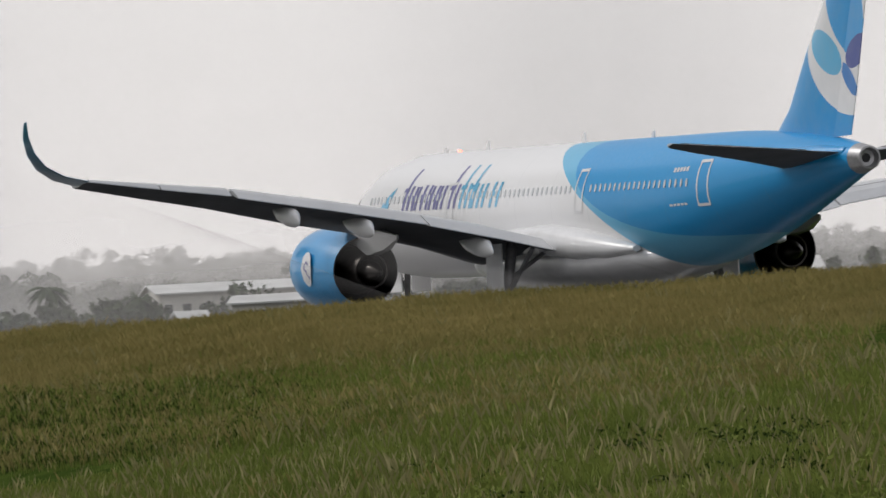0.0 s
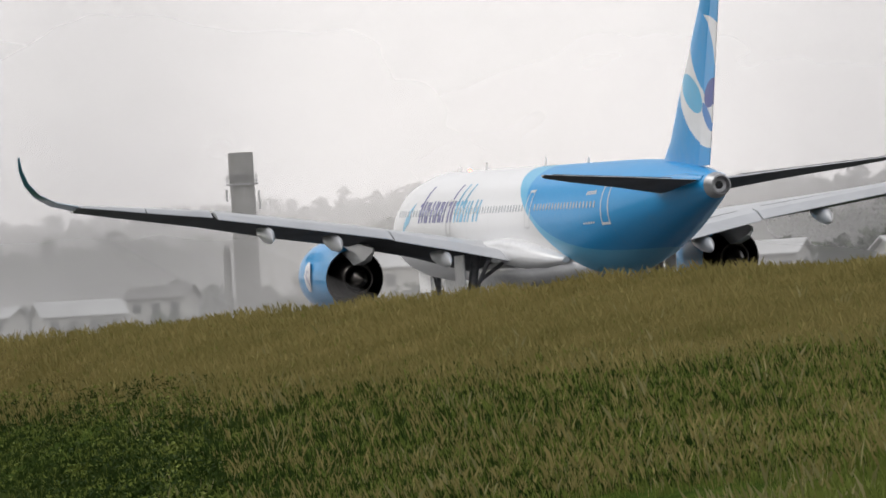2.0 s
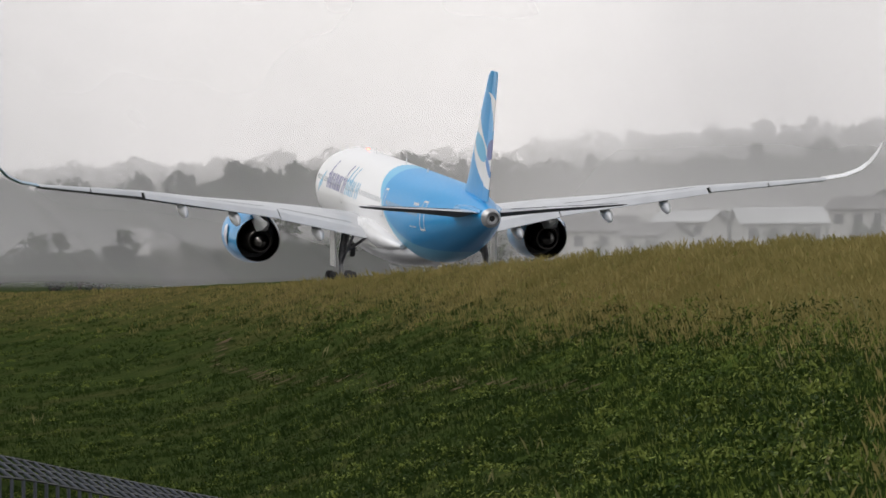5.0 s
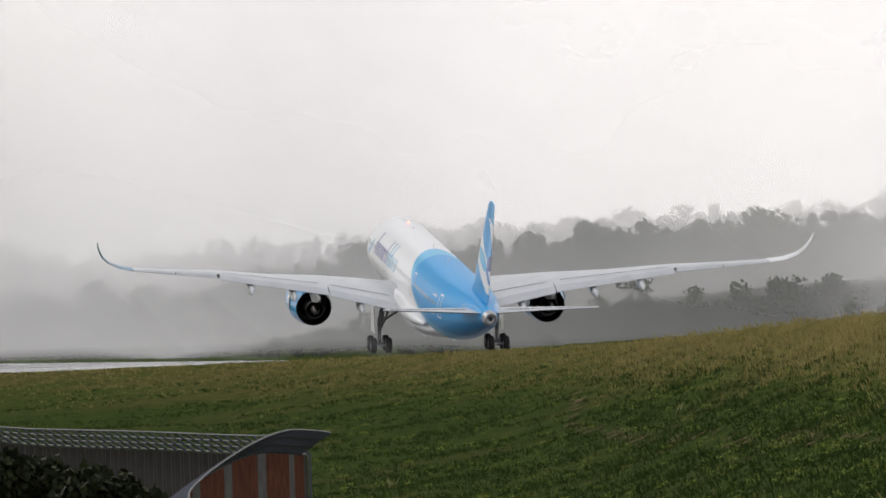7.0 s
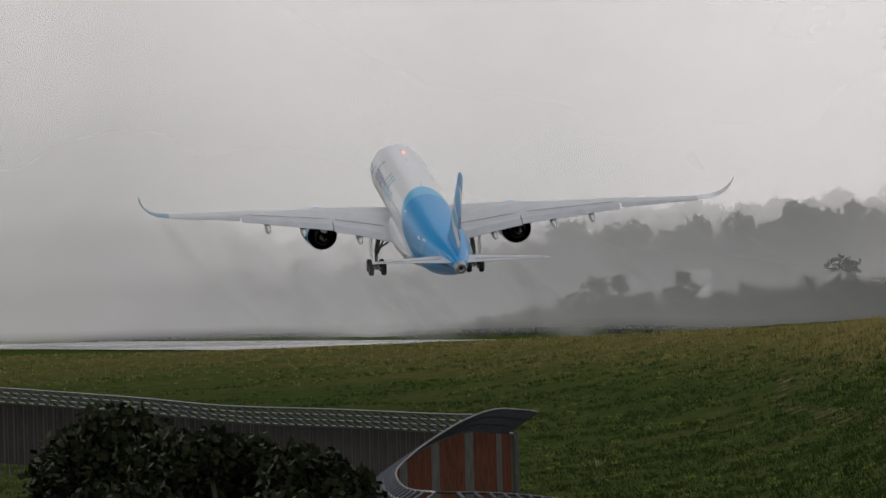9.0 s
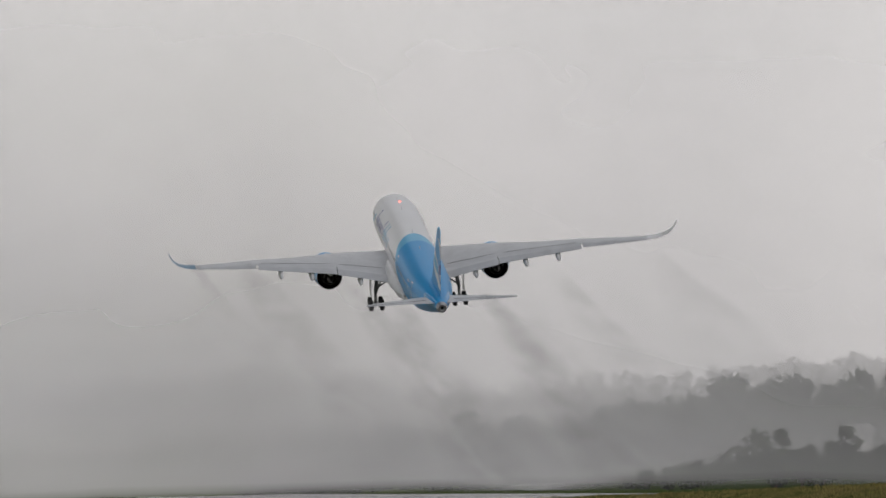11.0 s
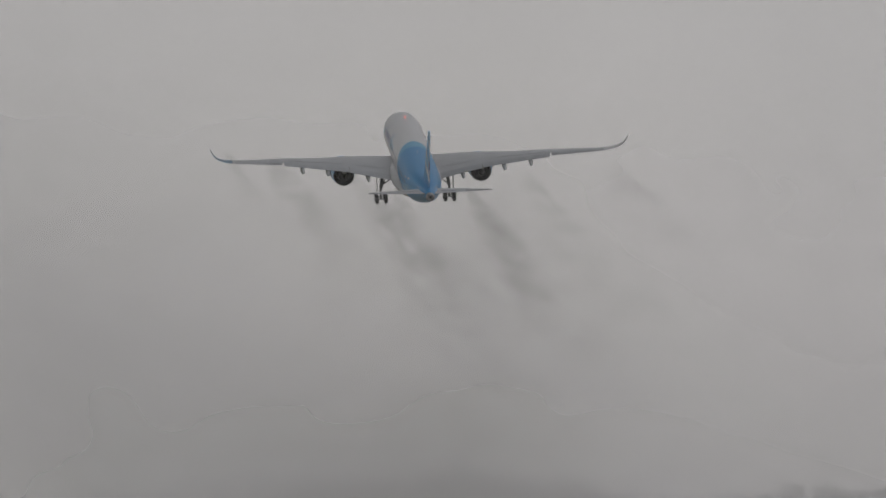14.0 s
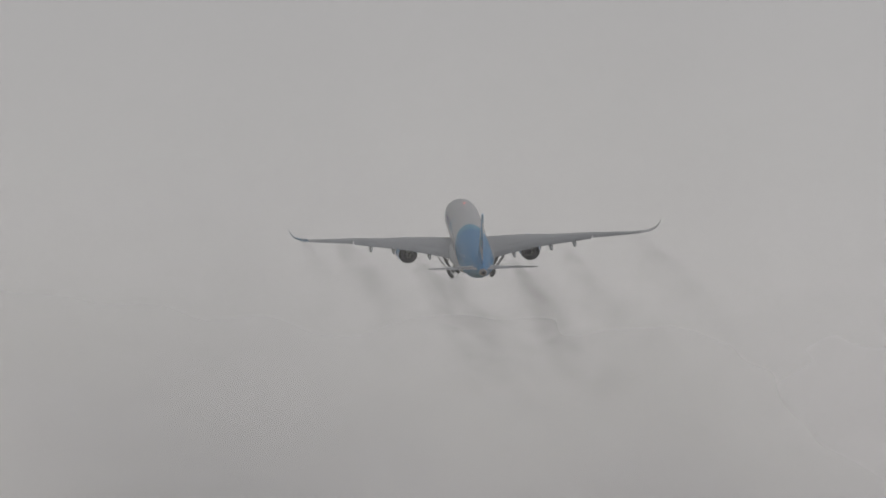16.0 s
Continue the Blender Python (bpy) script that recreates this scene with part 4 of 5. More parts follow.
# ---- buildings ----
def build_house(az, r, width, depth, wall, roof_h, lift, label, roof=M_ROOF, turn=0.0, name="house", wins=4):
    x, y = polar(r, az)
    z = ground_z(x, y) + lift
    h = thing(name, pose(x, y, z, 0, 0, -az + turn), label, "building")
    w, d = width / 2, depth / 2
    body = part("wall", box(-w, w, -d, d, -4 - lift, wall, 0), M_RENDER, h)
    bm = bmesh.new()
    e, t = .5, .18
    prof = [(-d - e, wall - .1), (0, wall + roof_h), (d + e, wall - .1), (d + e, wall - .1 + t), (0, wall + roof_h + t), (-d - e, wall - .1 + t)]
    loft([[(sx, p[0], p[1]) for p in prof] for sx in (-w - e, w + e)], True, True, bm)
    part("roof", bm, roof, h, "shallow metal roof")
    part("gable", loft([[(sx, -d, wall), (sx, d, wall), (sx, 0, wall + roof_h - .05)] for sx in (-w, w)]), M_RENDER, h)
    for i in range(wins):
        cx = -w + (i + .5) * width / wins
        ww = min(1.1, width / wins * .45)
        part("window", box(cx - ww / 2, cx + ww / 2, -d - .05, -d + .05, wall * .35, wall * .78, .02), M_GLAZE, h)
    return h


def vault(az, r, width, rise, depth, lift, label):
    x, y = polar(r, az)
    h = thing("hangar", pose(x, y, ground_z(x, y) + lift, 0, 0, -az), label, "hangar")
    prof = [(-width / 2 + width * i / 16, rise * math.sin(math.pi * i / 16) ** .7) for i in range(17)]
    part("roof", loft([[(px, yy0, pz) for px, pz in prof] + [(px, yy0, pz - .15) for px, pz in prof[::-1]] for yy0 in (-depth / 2, depth / 2)]), M_ROOF, h, "curved pale roof", True)
    part("wall", box(-width / 2 + .1, width / 2 - .1, -depth / 2 + .4, depth / 2 - .4, -4 - lift, rise * .2, 0), M_RENDER, h)


build_house(19.45, 1060, 17, 14, 5.6, 1.0, .5, "long pale warehouse with white sheet roof", turn=8, name="warehouse", wins=8)
build_house(19.85, 880, 11, 10, 3.2, .7, 1.2, "low grey warehouse with flat roof", M_ROOF, -6, "warehouse", 6)
build_house(19.2, 900, 2.6, 4, 3.0, 1.2, 0, "small white gabled house among trees", M_ROOF, 20, wins=2)
vault(18.9, 640, 2.6, 1.2, 8, .9, "pale arched hangar roof behind the grass")
vault(19.6, 620, 7.4, .8, 10, 1.0, "wide low curved pale roof")
build_house(15.05, 760, 3.4, 4, 1.2, .5, 2.0, "low white shed roof", turn=-10, wins=2)
build_house(15.4, 900, 3.2, 5, 2.4, .8, 2.0, "pale house with white roof", turn=15, wins=3)
build_house(16.0, 950, 9, 8, 3.2, 1.3, 2.0, "long white roofed shed", turn=-12, wins=5)
build_house(16.9, 900, 5, 6, 2.6, 1.1, 2.0, "pale house with shallow roof", turn=20, wins=3)
build_house(17.8, 1000, 7, 7, 3.4, 1.0, 1.0, "long pale house with white roof", turn=5, wins=4)
build_house(10.95, 1150, 9, 8, 2.6, 1.7, 3.8, "wide grey gabled roof in mist", M_ROOF2, 15, wins=3)
build_house(11.5, 1190, 6.5, 8, 2.4, 1.2, 4.6, "pale low sheet roof in mist", M_ROOF, -18, wins=3)
build_house(12.0, 1140, 9.5, 8, 2.6, 1.7, 3.6, "long pale gabled house in mist", M_ROOF, 10, wins=4)
build_house(11.3, 1120, 5, 7, 2.4, 1.4, 3.2, "grey gabled house roof in mist", M_ROOF2, -30, wins=2)
build_house(12.5, 1170, 7, 8, 2.6, 1.4, 4.6, "grey gabled house roof in mist", M_ROOF2, -12, wins=3)
build_house(13.95, 1180, 8, 8, 3.0, 1.2, 1.0, "white roofed house among dark trees", M_ROOF, -8, wins=4)
build_house(14.9, 1120, 8, 8, 3.0, 1.2, 2.0, "white walled house among trees", M_ROOF, 14, wins=4)
build_house(13.8, 1010, 14, 12, 3.0, 1.3, 4.6, "long pale warehouse with shallow sheet roof in mist", M_ROOF, 6, "warehouse", 3)
build_house(14.75, 1000, 6, 8, 2.6, .8, 4.6, "low pale warehouse annex in mist", M_ROOF, 6, "warehouse", 2)
build_house(22.9, 900, 7, 7, 3.2, 1.2, 1.0, "white house beyond the runway", M_ROOF, 8, wins=4)
build_house(8.33, 1672, 3.6, 5, 2.2, 1.2, 1.0, "small grey roofed house between dark trees", M_ROOF2, 10, wins=2)

# control tower
tx, ty = polar(1300, 13.01)
tz = ground_z(tx, ty)
top = 1300 * math.tan(radians(1.49)) - 3 - tz
tower = thing("tower", pose(tx, ty, tz, 0, 0, -13), "tall grey concrete tower with railed gallery in mist", "tower")


def up(profile, n=28):
    bm = turned(profile, 0, 0, n, True)
    bmesh.ops.rotate(bm, matrix=Matrix.Rotation(radians(90), 3, "X"), verts=bm.verts)
    return bm


part("shaft", up(((-3, 1.75), (top * .82, 1.58))), M_CONC, tower, "round concrete shaft", True)
part("head", up(((top * .82, 1.6), (top * .87, 1.66), (top * .99, 1.68), (top, 1.66))), M_CONC, tower, "", True)
part("gallery", up(((top * .83, 1.6), (top * .83, 2.1), (top * .838, 2.1), (top * .838, 1.6))), M_STEEL, tower)
for hgt in (.4, .8, 1.15):
    part("rail", up(((top * .838 + hgt, 2.02), (top * .838 + hgt, 2.08), (top * .838 + hgt + .06, 2.08), (top * .838 + hgt + .06, 2.02), (top * .838 + hgt, 2.02))), M_STEEL, tower)
for i in range(16):
    a = 2 * math.pi * i / 16
    part("rail_post", rod((2.05 * math.cos(a), 2.05 * math.sin(a), top * .838), (2.05 * math.cos(a), 2.05 * math.sin(a), top * .838 + 1.2), .04, .04, 6), M_STEEL, tower)
for dx, zz in ((2.15, .74), (2.2, .7), (-2.1, .75)):
    part("aerial_panel", box(dx - .14, dx + .14, -.2, .2, top * zz, top * zz + 1.5, .03), M_WHITE, tower)
part("ladder", box(1.6, 1.68, -.3, .3, 0, top * .82, .01), M_STEEL, tower)
side_bm = up(((-3, .55), (top * .5, .5), (top * .52, .2)), 12)
bmesh.ops.translate(side_bm, vec=(-2.6, 1.0, 0), verts=side_bm.verts)
part("stair_shaft", side_bm, M_CONC, tower)


# ---- mist ----
def mist_bank(r, az0, az1, low, high, fall, top_z, fade, rise, spread, label):
    """A mist sheet leaned to the camera for brightness: nothing at the ground, thickest a little above it, thinning
    upwards.
    """
    cols, rows = 80, 44
    v, f, e = [], [], []
    for i in range(cols + 1):
        az = az0 + (az1 - az0) * i / cols
        foot = r + 25 * math.sin(az * 1.3)
        gz = ground_z(*polar(foot, az))
        dense = lerp_table(az, (2, 5, 6.5, 8, 9.5, 12, 17, 20), spread)
        side = min(1, (az - az0) / fade[0]) * min(1, (az1 - az) / fade[1]) if fade else 1
        for j in range(rows + 1):
            z = gz - 1 + (top_z + 1 - gz) * (j / rows) ** 1.6
            k = min(1, max(0, (z - gz) / rise))
            v.append((*polar(foot - .9 * (z - gz), az), z))
            e.append(dense * side * min(1, (1 - j / rows) * 3) * k * k * (3 - 2 * k))
    n = rows + 1
    for i in range(cols):
        for j in range(rows):
            f.append((i * n + j, (i + 1) * n + j, (i + 1) * n + j + 1, i * n + j + 1))
    me = mesh_of("mist", v, f, mist_material("mist", low, high, fall), True)
    at = me.attributes.new("edge", "FLOAT", "POINT")
    at.data.foreach_set("value", e)
    ob = tagged(new("mist", me), label, "mist", kind="stuff")
    ob.visible_shadow = False


NEAR_SPREAD = (1.7, 1.6, 1.3, .85, .7, .8, .55, .4)
MID_SPREAD = (1.6, 1.45, 1.05, .8, 1.0, 1.0, .6, .45)
FAR_SPREAD = (1.15, 1.1, 1.05, 1.0, 1.0, .95, .7, .55)
mist_bank(880, 10.1, 30, .72, .0, 13, 36, (.9, 1.0), 3, (1, 1, 1, 1, 1, 1, .7, .5), "thin pale mist before the houses")
mist_bank(1345, -8, 32, .38, .02, 34, 110, None, 2, NEAR_SPREAD, "pale grey drizzle mist over the runway")
mist_bank(1660, -8, 32, .60, .03, 62, 150, None, 2.5, MID_SPREAD, "pale grey mist along the hills")
mist_bank(2330, -8, 32, .62, .04, 90, 220, None, 9, FAR_SPREAD, "pale grey mist before the far hill")
mist_bank(2780, -8, 32, .54, .03, 100, 240, None, 12, FAR_SPREAD, "pale grey mist on the far hill")
mist_bank(3500, -10, 34, .85, .0, 100, 240, None, 12, FAR_SPREAD, "dense pale mist behind the hills")


# ---- unseen sun blocker overhead ----
# Added out of view to keep the sun off the climbing airliner.
def rain_cloud():
    bm = bmesh.new()
    bmesh.ops.create_icosphere(bm, subdivisions=4, radius=1)
    for v in bm.verts:
        n = noise.fractal(v.co * 2.2, .8, 2.1, 4)
        v.co = v.co * (1 + .22 * n)
        v.co = Vector((v.co.x * 130 - 200, v.co.y * 480 + 1640, v.co.z * 25 + 345))
    me = bpy.data.meshes.new("rain_cloud")
    bm.to_mesh(me)
    bm.free()
    me.materials.append(plain("sun_blocker_grey", (0.62, 0.62, 0.63), 1.0, 0, .01, .15, fine=.05))
    me.shade_smooth()
    tagged(new("rain_cloud", me), "unseen grey mass added to block the sun over the runway end", "cloud", kind="stuff")


rain_cloud()


# ---- fence ----
def fence_post_mesh():
    bm = rod((0, 0, -.4), (0, 0, 2.5), .04, .04, 6)
    rod((0, 0, 2.5), (0, -.75, 3.15), .04, .035, 6, bm)
    me = bpy.data.meshes.new("fence_post")
    bm.to_mesh(me)
    bm.free()
    me.materials.append(M_GALV)
    return me


POST = fence_post_mesh()
# bearing, distance and elevation of the top edge along the line
FAR_RUN = ((3.0, 420, .10), (3.9, 400, .07), (5.0, 372, -.03), (5.6, 356, -.10), (6.25, 336, -.14), (6.9, 318, -.185), (7.12, 312, -.19))
NEAR_RUN = ((7.40, 303, -.185), (7.30, 294, -.17), (7.15, 286, -.165), (6.98, 277, -.22), (6.80, 267, -.32), (6.66, 258, -.42), (6.58, 249, -.51), (6.64, 243, -.60), (6.82, 240, -.63), (7.10, 241, -.64), (7.50, 244, -.685), (8.05, 249, -.80), (8.69, 256, -.93), (9.4, 264, -1.06))


def smooth_line(nodes, step):
    """Evenly spaced points and directions along a rounded line through the nodes."""
    raw = [Vector((*polar(r, a), -3 + r * math.tan(radians(e)))) for a, r, e in nodes]
    pts = []
    for i in range(len(raw) - 1):
        a, b, c, d = raw[max(i - 1, 0)], raw[i], raw[i + 1], raw[min(i + 2, len(raw) - 1)]
        for k in range(40):
            t = k / 40
            pts.append(.5 * ((2 * b) + (c - a) * t + (2 * a - 5 * b + 4 * c - d) * t * t + (3 * b - a - 3 * c + d) * t ** 3))
    pts.append(raw[-1])
    out, left = [], 0.0
    for a, b in zip(pts, pts[1:]):
        ln = (b - a).length
        while left <= ln:
            out.append((a.lerp(b, left / ln), (b - a).normalized()))
            left += step
        left -= ln
    return out


OUT, RISE = .95, .62


def build_fence(nodes, step, side, sheeted, label):
    """Posts with arms cranked outwards, mesh between the arms, sheets or pales below."""
    line = smooth_line(nodes, step)
    fence = thing("fence", pose(0, 0, 0), label, "fence", "airfield fence runs")

    def arm(p, d, fr):
        n = Vector((d.y, -d.x, 0)).normalized() * side
        return p - n * OUT * (1 - fr) + Vector((0, 0, -RISE * (1 - fr)))

    bm = rod((0, 0, -2.9), (0, 0, 0), .045, .045, 6)
    rod((0, 0, 0), (0, -OUT, RISE), .05, .04, 6, bm)
    post = bpy.data.meshes.new("fence_post")
    bm.to_mesh(post)
    bm.free()
    post.materials.append(M_POST if sheeted else M_GALV)
    for j, (p, d) in enumerate(line):
        if sheeted and j % 2 and j < len(line) * .55:
            continue
        o = new("fence_post", post)
        o.parent = fence
        b = arm(p, d, 0)
        o.matrix_basis = pose(b.x, b.y, b.z, 0, 0, math.degrees(math.atan2(d.y, d.x)) + (0 if side > 0 else 180))
    # strands along the arms
    for fr in (0.0, .33, .66, 1.0):
        bm = bmesh.new()
        for (p, d), (q, e) in zip(line, line[1:]):
            rod(arm(p, d, fr), arm(q, e, fr), .03, .03, 4, bm)
        part("wire_strand", bm, M_DARK, fence)
    # welded mesh, a panel between two posts
    for j in range(len(line) - 1):
        (p, d), (q, e) = line[j], line[j + 1]
        bm = bmesh.new()
        if j > len(line) * .55 or not sheeted and j % 2:
            continue
        bars = 7 if sheeted else 3
        for k in range(bars):
            t = k / bars
            rod(arm(p, d, 0).lerp(arm(q, e, 0), t), arm(p, d, 1).lerp(arm(q, e, 1), t), .013, .013, 3, bm)
        for k in range(1, 9 if sheeted else 1):
            rod(arm(p, d, k / 9), arm(q, e, k / 9), .011, .011, 3, bm)
        part("mesh_panel", bm, M_GALV, fence)
    # corrugated sheets or pales under the arms
    for j in range(len(line) - 1):
        (p, d), (q, e) = line[j], line[j + 1]
        a, b = arm(p, d, 0), arm(q, e, 0)
        n = Vector((d.y, -d.x, 0)).normalized() * side * .08
        if sheeted and j < len(line) * .62:
            bm = bmesh.new()
            rows = [[], []]
            for k in range(13):
                c = a.lerp(b, k / 12) + n * (1 + .5 * math.sin(k * math.pi / 2))
                for row, z in zip(rows, (-2.7, -.04)):
                    row.append(bm.verts.new((c.x, c.y, c.z + z)))
            for k in range(12):
                bm.faces.new((rows[0][k], rows[0][k + 1], rows[1][k + 1], rows[1][k]))
            rust = (j // 4) % 4 != 2
            part("corrugated_sheet", bm, M_RUST if rust else M_TIN, fence, "rust-red corrugated sheet" if rust else "bare grey corrugated sheet")
        elif not sheeted:
            bm = bmesh.new()
            rows = [[], []]
            for k in range(7):
                c = a.lerp(b, k / 6) + n * (1 + .5 * math.sin(k * math.pi / 2))
                for row, z in zip(rows, (-2.4, -.05)):
                    row.append(bm.verts.new((c.x, c.y, c.z + z)))
            for k in range(6):
                bm.faces.new((rows[0][k], rows[0][k + 1], rows[1][k + 1], rows[1][k]))
            part("corrugated_sheet", bm, M_STRUT2, fence, "corrugated sheet coloured dark for shade")


build_fence(FAR_RUN, 1.5, 1, False, "long dark airfield fence with cranked mesh top")
build_fence(NEAR_RUN, .62, -1, True, "curving rusty corrugated fence with cranked mesh top")

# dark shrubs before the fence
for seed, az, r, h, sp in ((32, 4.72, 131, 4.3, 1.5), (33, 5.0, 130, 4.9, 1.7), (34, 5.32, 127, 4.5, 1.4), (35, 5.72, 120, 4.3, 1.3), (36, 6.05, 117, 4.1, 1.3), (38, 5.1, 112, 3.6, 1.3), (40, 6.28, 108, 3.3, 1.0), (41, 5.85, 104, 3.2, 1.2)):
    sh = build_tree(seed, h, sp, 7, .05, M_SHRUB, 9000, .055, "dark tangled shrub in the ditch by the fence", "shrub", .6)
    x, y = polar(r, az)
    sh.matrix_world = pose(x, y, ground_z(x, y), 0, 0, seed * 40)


# ---- bare soil on the bank ----
SOILS = ((8.82, -.0), (8.80, -.09), (8.77, -.18), (8.9, -.23), (9.03, -.256), (9.2, -.29), (9.62, -.32), (9.9, -.33), (10.5, -.32), (10.9, -.35))


def soil_scrapes():
    """Small scrapes of bare earth strung along a worn track across the bank."""
    rg = np.random.default_rng(9)
    v, f = [], []
    for (a0, e0_), (a1, e1_) in zip(SOILS, SOILS[1:]):
        for k in range(20):
            t = rg.random()
            az, el = a0 + (a1 - a0) * t + rg.normal() * .02, e0_ + (e1_ - e0_) * t + rg.normal() * .014
            r0, rc, lo, ec = bank(az)
            r = r0 + (rc - r0) * max(0, (el - lo) / (ec - lo)) ** (1 / .66)
            size = .10 + .30 * rg.random() ** 2
            i = len(v)
            for n in range(11):
                b, q = 2 * math.pi * n / 11, size * (.5 + .8 * rg.random())
                x, y = polar(r + q * math.sin(b) * 1.3, az + math.degrees(q * math.cos(b) / r))
                v.append((x, y, ground_z(x, y) + .11))
            f.append(tuple(range(i, i + 11)))
    tagged(new("bare_soil", mesh_of("bare_soil", v, f, M_SOIL)), "scrapes of bare brown earth in the grass", "soil", kind="stuff")


soil_scrapes()


# ---- grass ----
def grass(name, count, pick, height, material, label, seed, width, near=.12):
    """Loose blades in tufts over the bank, one mesh."""
    rg = np.random.default_rng(seed)
    v, f = [], []
    made = 0
    while made < count:
        az = 2.5 + 22 * rg.random() ** 0.8
        r0, rc, e0, ec = bank(az)
        if rg.random() < near:
            q, a = 50 + 110 * rg.random() ** .8, radians(17.5 + 7.5 * rg.random())
            x, y = -155.7 + q * math.sin(a), -78 + q * math.cos(a)
            r, az, el = math.hypot(x - EYE.x, y - EYE.y), math.degrees(math.atan2(x - EYE.x, y - EYE.y)), -1
        else:
            el = max(e0, -1.05) + (ec - max(e0, -1.05)) * rg.random() ** .9
            r = r0 + (rc - r0) * ((el - e0) / (ec - e0)) ** (1 / .66)
        d = dryness(r, az)
        if 8.6 < az < 11 and any(abs(az - a) < .09 and abs(el - e) < .035 for a, e in SOILS) and rg.random() < .75:
            continue
        if not pick(d, rg.random(), az, el, ec):
            continue
        x, y = polar(r, az)
        z = ground_z(x, y)
        clump = noise.noise(Vector((x * .35, y * .12, 3.0)))
        hh = height * (.55 + .8 * rg.random()) * (1 + .7 * clump) * lerp_table(r, (60, 200, 400, 700), (.8, 1, 1, .55))
        for _ in range(4):
            a, lean = rg.random() * 6.283, .15 + .5 * rg.random()
            px, py = x + rg.normal() * .09, y + rg.normal() * .2
            h = hh * (.6 + .5 * rg.random())
            w = width * lerp_table(r, (60, 200, 600), (.7, 1, 2.2)) * (.7 + .6 * rg.random())
            i = len(v)
            lx, ly = math.cos(a) * lean * h, math.sin(a) * lean * h
            v += [(px - w, py, z - .05), (px + w, py, z - .05), (px + lx * .4 + w * .7, py + ly * .4, z + h * .6), (px + lx, py + ly, z + h)]
            f += [(i, i + 1, i + 2), (i, i + 2, i + 3)]
        made += 1
    ob = new(name, mesh_of(name, v, f, material))
    tagged(ob, label, "grass", kind="stuff")


grass("dry_grass", 70000, lambda d, q, az, el, ec: q < d * d + (.05 if az > 12.5 else .0), .25, M_DRY, "tall dry seeding grass on the bank", 1, .0052, .06)
grass("green_grass", 75000, lambda d, q, az, el, ec: q > d * .75 and (el == -1 or az + 4 * math.sin(q * 997) > 14.5 or q > .93), .17, M_GREEN, "short green grass and weeds on the bank", 2, .0062, .38)
grass("dark_weeds", 42000, lambda d, q, az, el, ec: q > d and el > -1 and az + 4 * math.sin(q * 613) < 15, .15, M_WEED, "dark green weeds on the steep bank", 3, .010, .12)


grass("pale_stalks", 2600, lambda d, q, az, el, ec: az > 12 or q < .12, .34, M_STALK, "thin bleached grass stalks standing over the bank", 4, .0042, .72)


def weed_clumps(name, count, place, material, label, seed, size):
    """Leafy mounds of weeds, many leaves each, in one mesh."""
    rg = np.random.default_rng(seed)
    v, f = [], []
    for _ in range(count):
        x, y = place(rg)
        z, w = ground_z(x, y), size * (.5 + rg.random() ** 2)
        long_, h = 1.0 + 1.6 * rg.random(), w * (.35 + .3 * rg.random())
        for _ in range(46):
            d = rg.normal(size=3)
            d /= np.linalg.norm(d)
            k = .55 + .45 * rg.random()
            p = np.array((x + d[0] * w * k, y + d[1] * w * long_ * k, z + abs(d[2]) * h * k))
            a, b = rg.normal(size=3), rg.normal(size=3)
            a *= (.05 + .05 * rg.random()) * size ** .5 / np.linalg.norm(a)
            b *= .035 * size ** .5 / np.linalg.norm(b)
            i = len(v)
            v += [tuple(p - a), tuple(p + b), tuple(p + a), tuple(p - b)]
            f.append((i, i + 1, i + 2, i + 3))
    tagged(new(name, mesh_of(name, v, f, material)), label, "weeds", kind="stuff")


def on_bank(az0, az1, lo, hi):
    def place(rg):
        az = az0 + (az1 - az0) * rg.random()
        r0, rc, e0, ec = bank(az)
        el = lo + (min(hi, ec - .1) - lo) * rg.random()
        return polar(r0 + (rc - r0) * max(0, (el - e0) / (ec - e0)) ** (1 / .66), az)
    return place


def foreground(rg):
    q, a = 48 + 75 * rg.random(), radians(18 + 6.5 * rg.random())
    return -155.7 + q * math.sin(a), -78 + q * math.cos(a)


weed_clumps("leafy_weeds", 900, on_bank(6.9, 12.5, -1.0, .12), M_WEED, "dark leafy weeds in mounds on the steep bank", 51, .62)
weed_clumps("leafy_weeds", 520, on_bank(6.9, 12.5, -1.0, .15), M_GREEN, "bright green leafy weeds in mounds on the bank", 52, .5)
weed_clumps("leafy_weeds", 420, foreground, M_GREEN, "green and yellowish weeds at the foot of the bank", 53, .3)
weed_clumps("leafy_weeds", 240, foreground, M_WEED, "dark green weeds at the foot of the bank", 54, .3)


# ---- vapour streaks drawn out behind the wings ----
def vapour_material():
    k = Nodes("vapour")
    k.n.remove(k.bsdf)
    at = k.n.new("ShaderNodeAttribute")
    at.attribute_name = "edge"
    n = k.remap(k.noise(.12, 4, (2.0, .06, 2.0)), .36, .66, .2, 1.2)
    a = k.math("MULTIPLY", at.outputs["Fac"], n)
    cl = k.n.new("ShaderNodeClamp")
    k.l.new(a, cl.inputs[0])
    d, tr, m = k.n.new("ShaderNodeBsdfDiffuse"), k.n.new("ShaderNodeBsdfTransparent"), k.n.new("ShaderNodeMixShader")
    d.inputs["Color"].default_value = (0.3, 0.29, 0.285, 1)
    k.l.new(cl.outputs[0], m.inputs[0])
    k.l.new(tr.outputs[0], m.inputs[1])
    k.l.new(d.outputs[0], m.inputs[2])
    k.l.new(m.outputs[0], k.out.inputs["Surface"])
    return k.mat


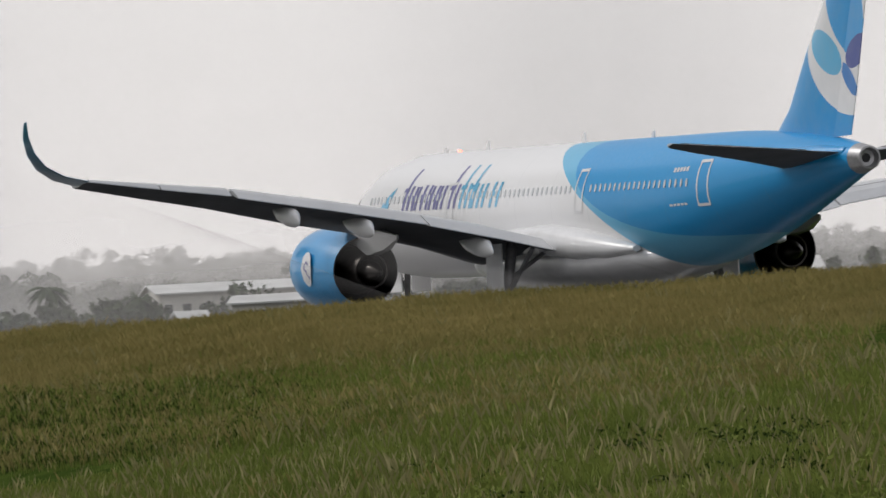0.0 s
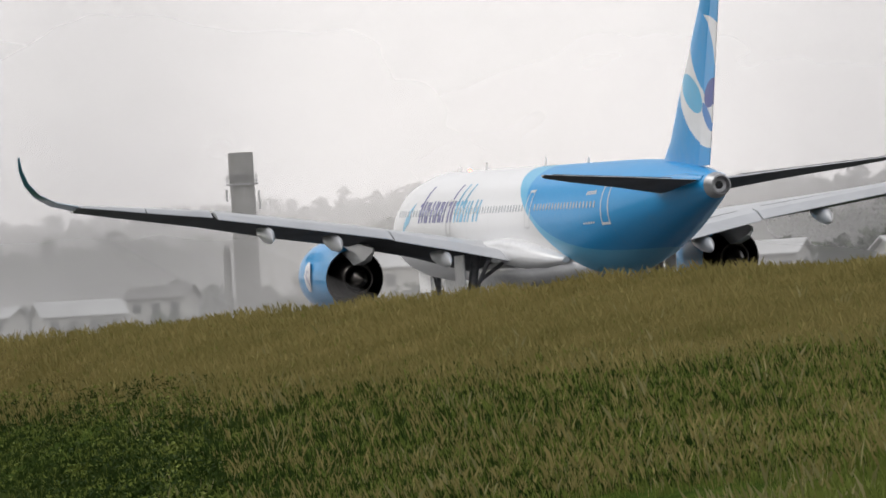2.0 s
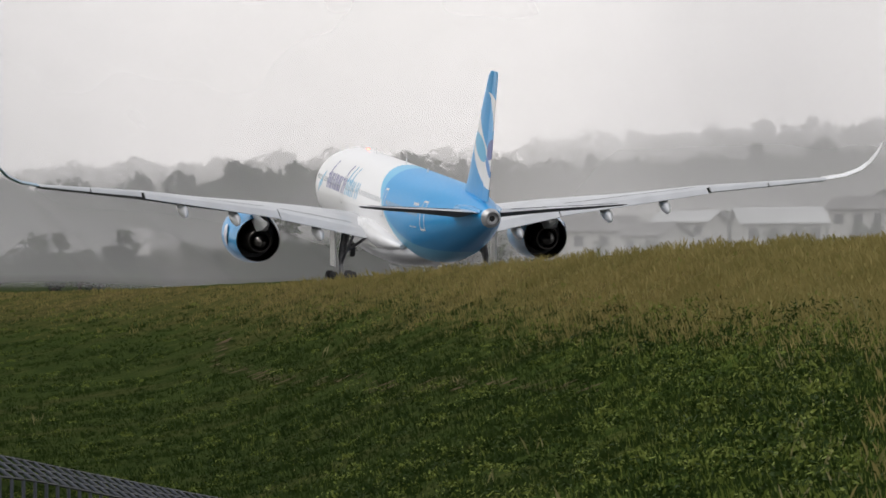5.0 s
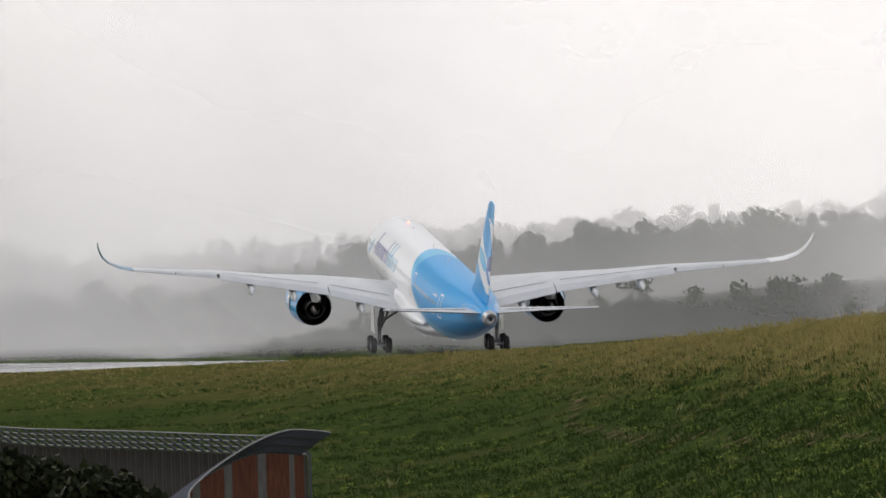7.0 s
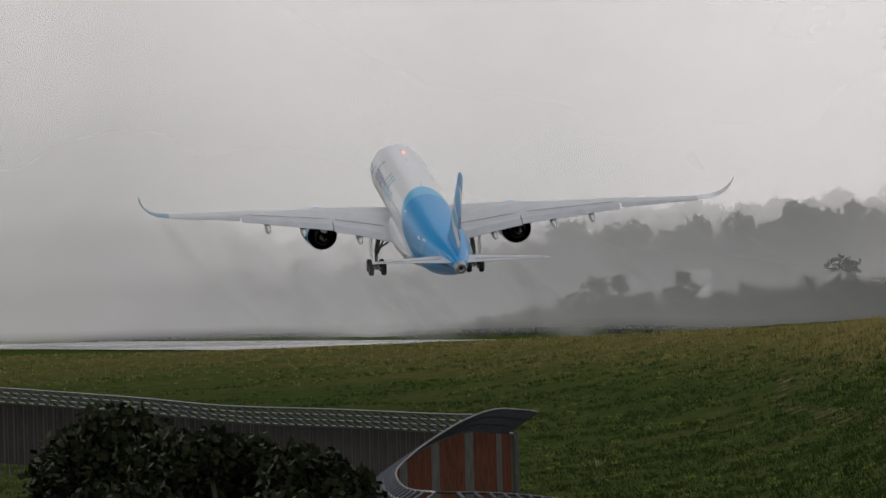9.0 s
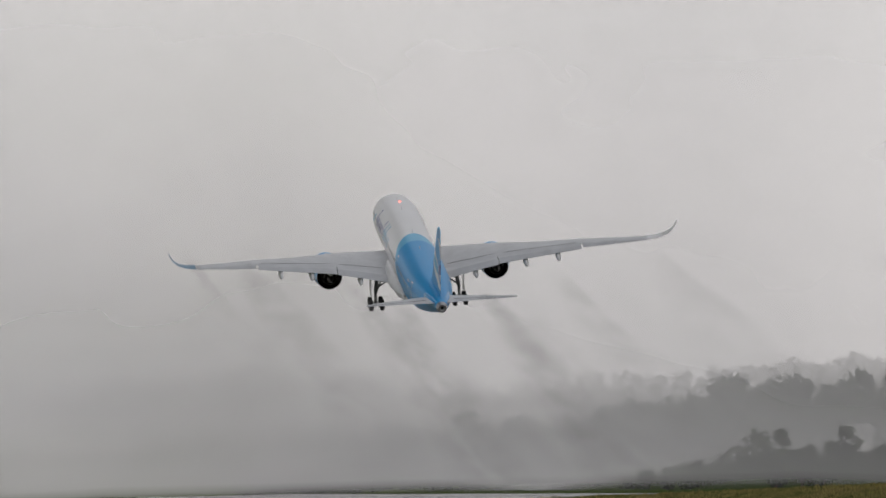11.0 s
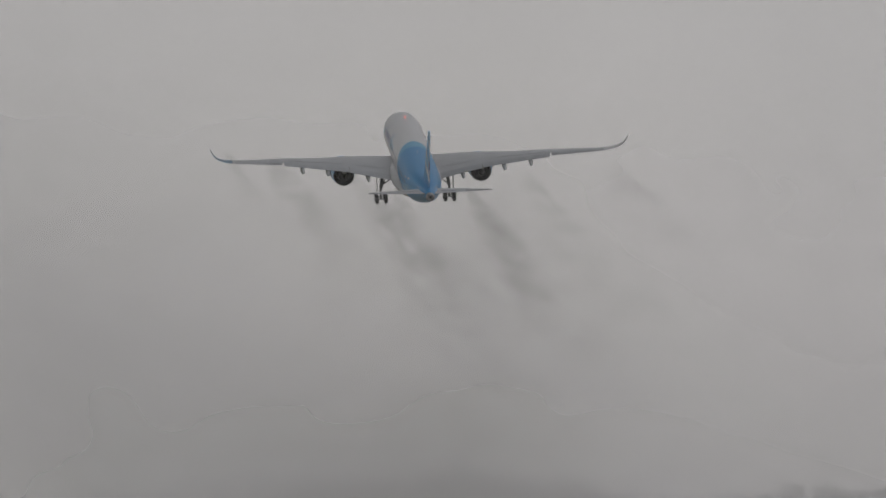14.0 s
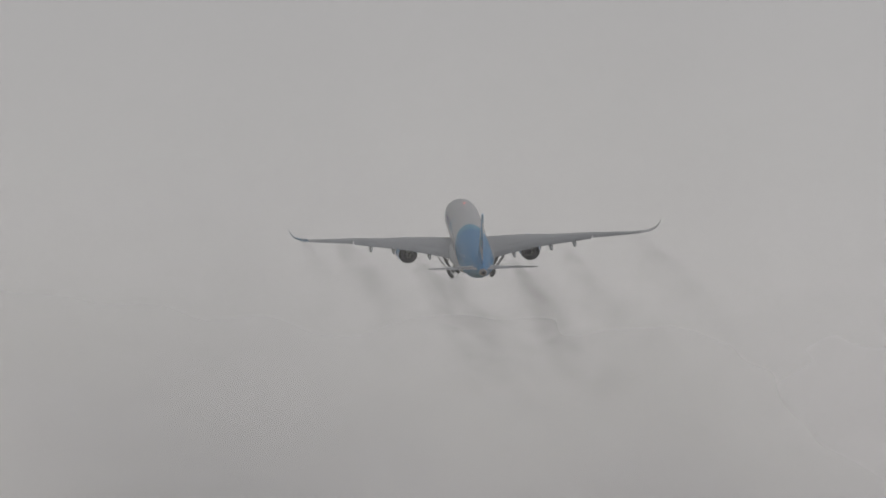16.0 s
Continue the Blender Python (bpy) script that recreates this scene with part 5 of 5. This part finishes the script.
M_VAPOUR = vapour_material()
TRAILS = []
for x0, z0, y0, length, dense, wide, seed in ((-5.2, 1.5, -14, 170, .42, 1.8, 1), (5.2, 1.5, -24, 230, .50, 2.2, 2), (-12, 3, -30, 260, .42, 3.6, 3), (-24, 5.5, -20, 200, .30, 2.6, 4), (13, 3, -40, 230, .20, 3.6, 5), (-30.5, 7, -14, 140, .16, 1.8, 6), (26, 5.5, -34, 190, .14, 3.4, 7), (2, 1, -60, 240, .16, 6.0, 8)):
    g_ = np.random.default_rng(seed)
    v, f, e = [], [], []
    n = 7
    wob = g_.random(4) * 6
    for i in range(31):
        s = i / 30
        dy = y0 - length * s
        cx = x0 * (1 - .12 * s) + math.sin(s * 5 + wob[0]) * 2.0 * s
        cz = z0 + .16 * (dy - y0) + math.sin(s * 6 + wob[1]) * 1.0 * s
        rad = wide * (.5 + 2.4 * s) * (1 + .2 * math.sin(s * 11 + wob[2]))
        for k in range(n):
            u = -1 + 2 * k / (n - 1)
            v.append((cx + rad * u, dy, cz + rad * .25 * math.sin(u * 2 + wob[3])))
            e.append(dense * min(1, s * 7) * (1 - s) ** 1.2 * (1 - u * u) ** 1.3)
    for i in range(30):
        for k in range(n - 1):
            f.append((i * n + k, i * n + k + 1, (i + 1) * n + k + 1, (i + 1) * n + k))
    me = mesh_of("vapour_streak", v, f, M_VAPOUR, True)
    at = me.attributes.new("edge", "FLOAT", "POINT")
    at.data.foreach_set("value", e)
    ob = tagged(new("vapour_streak", me), "faint grey vapour streak drawn behind the airliner", "vapour", "vapour behind the airliner", "stuff")
    ob.visible_shadow = False
    TRAILS.append(ob)


# ---- movement ----
def motions():
    walk(plane, FLIGHT)
    for o in TRAILS:
        walk(o, [(t, Matrix.Translation(m.translation)) for t, m in FLIGHT])
    for s, w in ((-1, left_wing), (1, right_wing)):
        def flex(a):
            return pose(s * ROOT.x, ROOT.y, ROOT.z, 0, -s * a, 0)
        walk(w, [(0, flex(0)), (3.7, flex(0)), (5.2, flex(.9)), (6.0, flex(1.5)), (8.0, flex(2.0)), (16.0, flex(2.0))])
        leg, top_ = GEAR[s]

        def swing(a):
            return Matrix.Translation(top_) @ pose(0, 0, 0, 0, s * a, 0)
        walk(leg, [(0, swing(0)), (13.8, swing(0)), (14.5, swing(6)), (15.0, swing(14)), (15.5, swing(24)), (16.0, swing(36))])


motions()
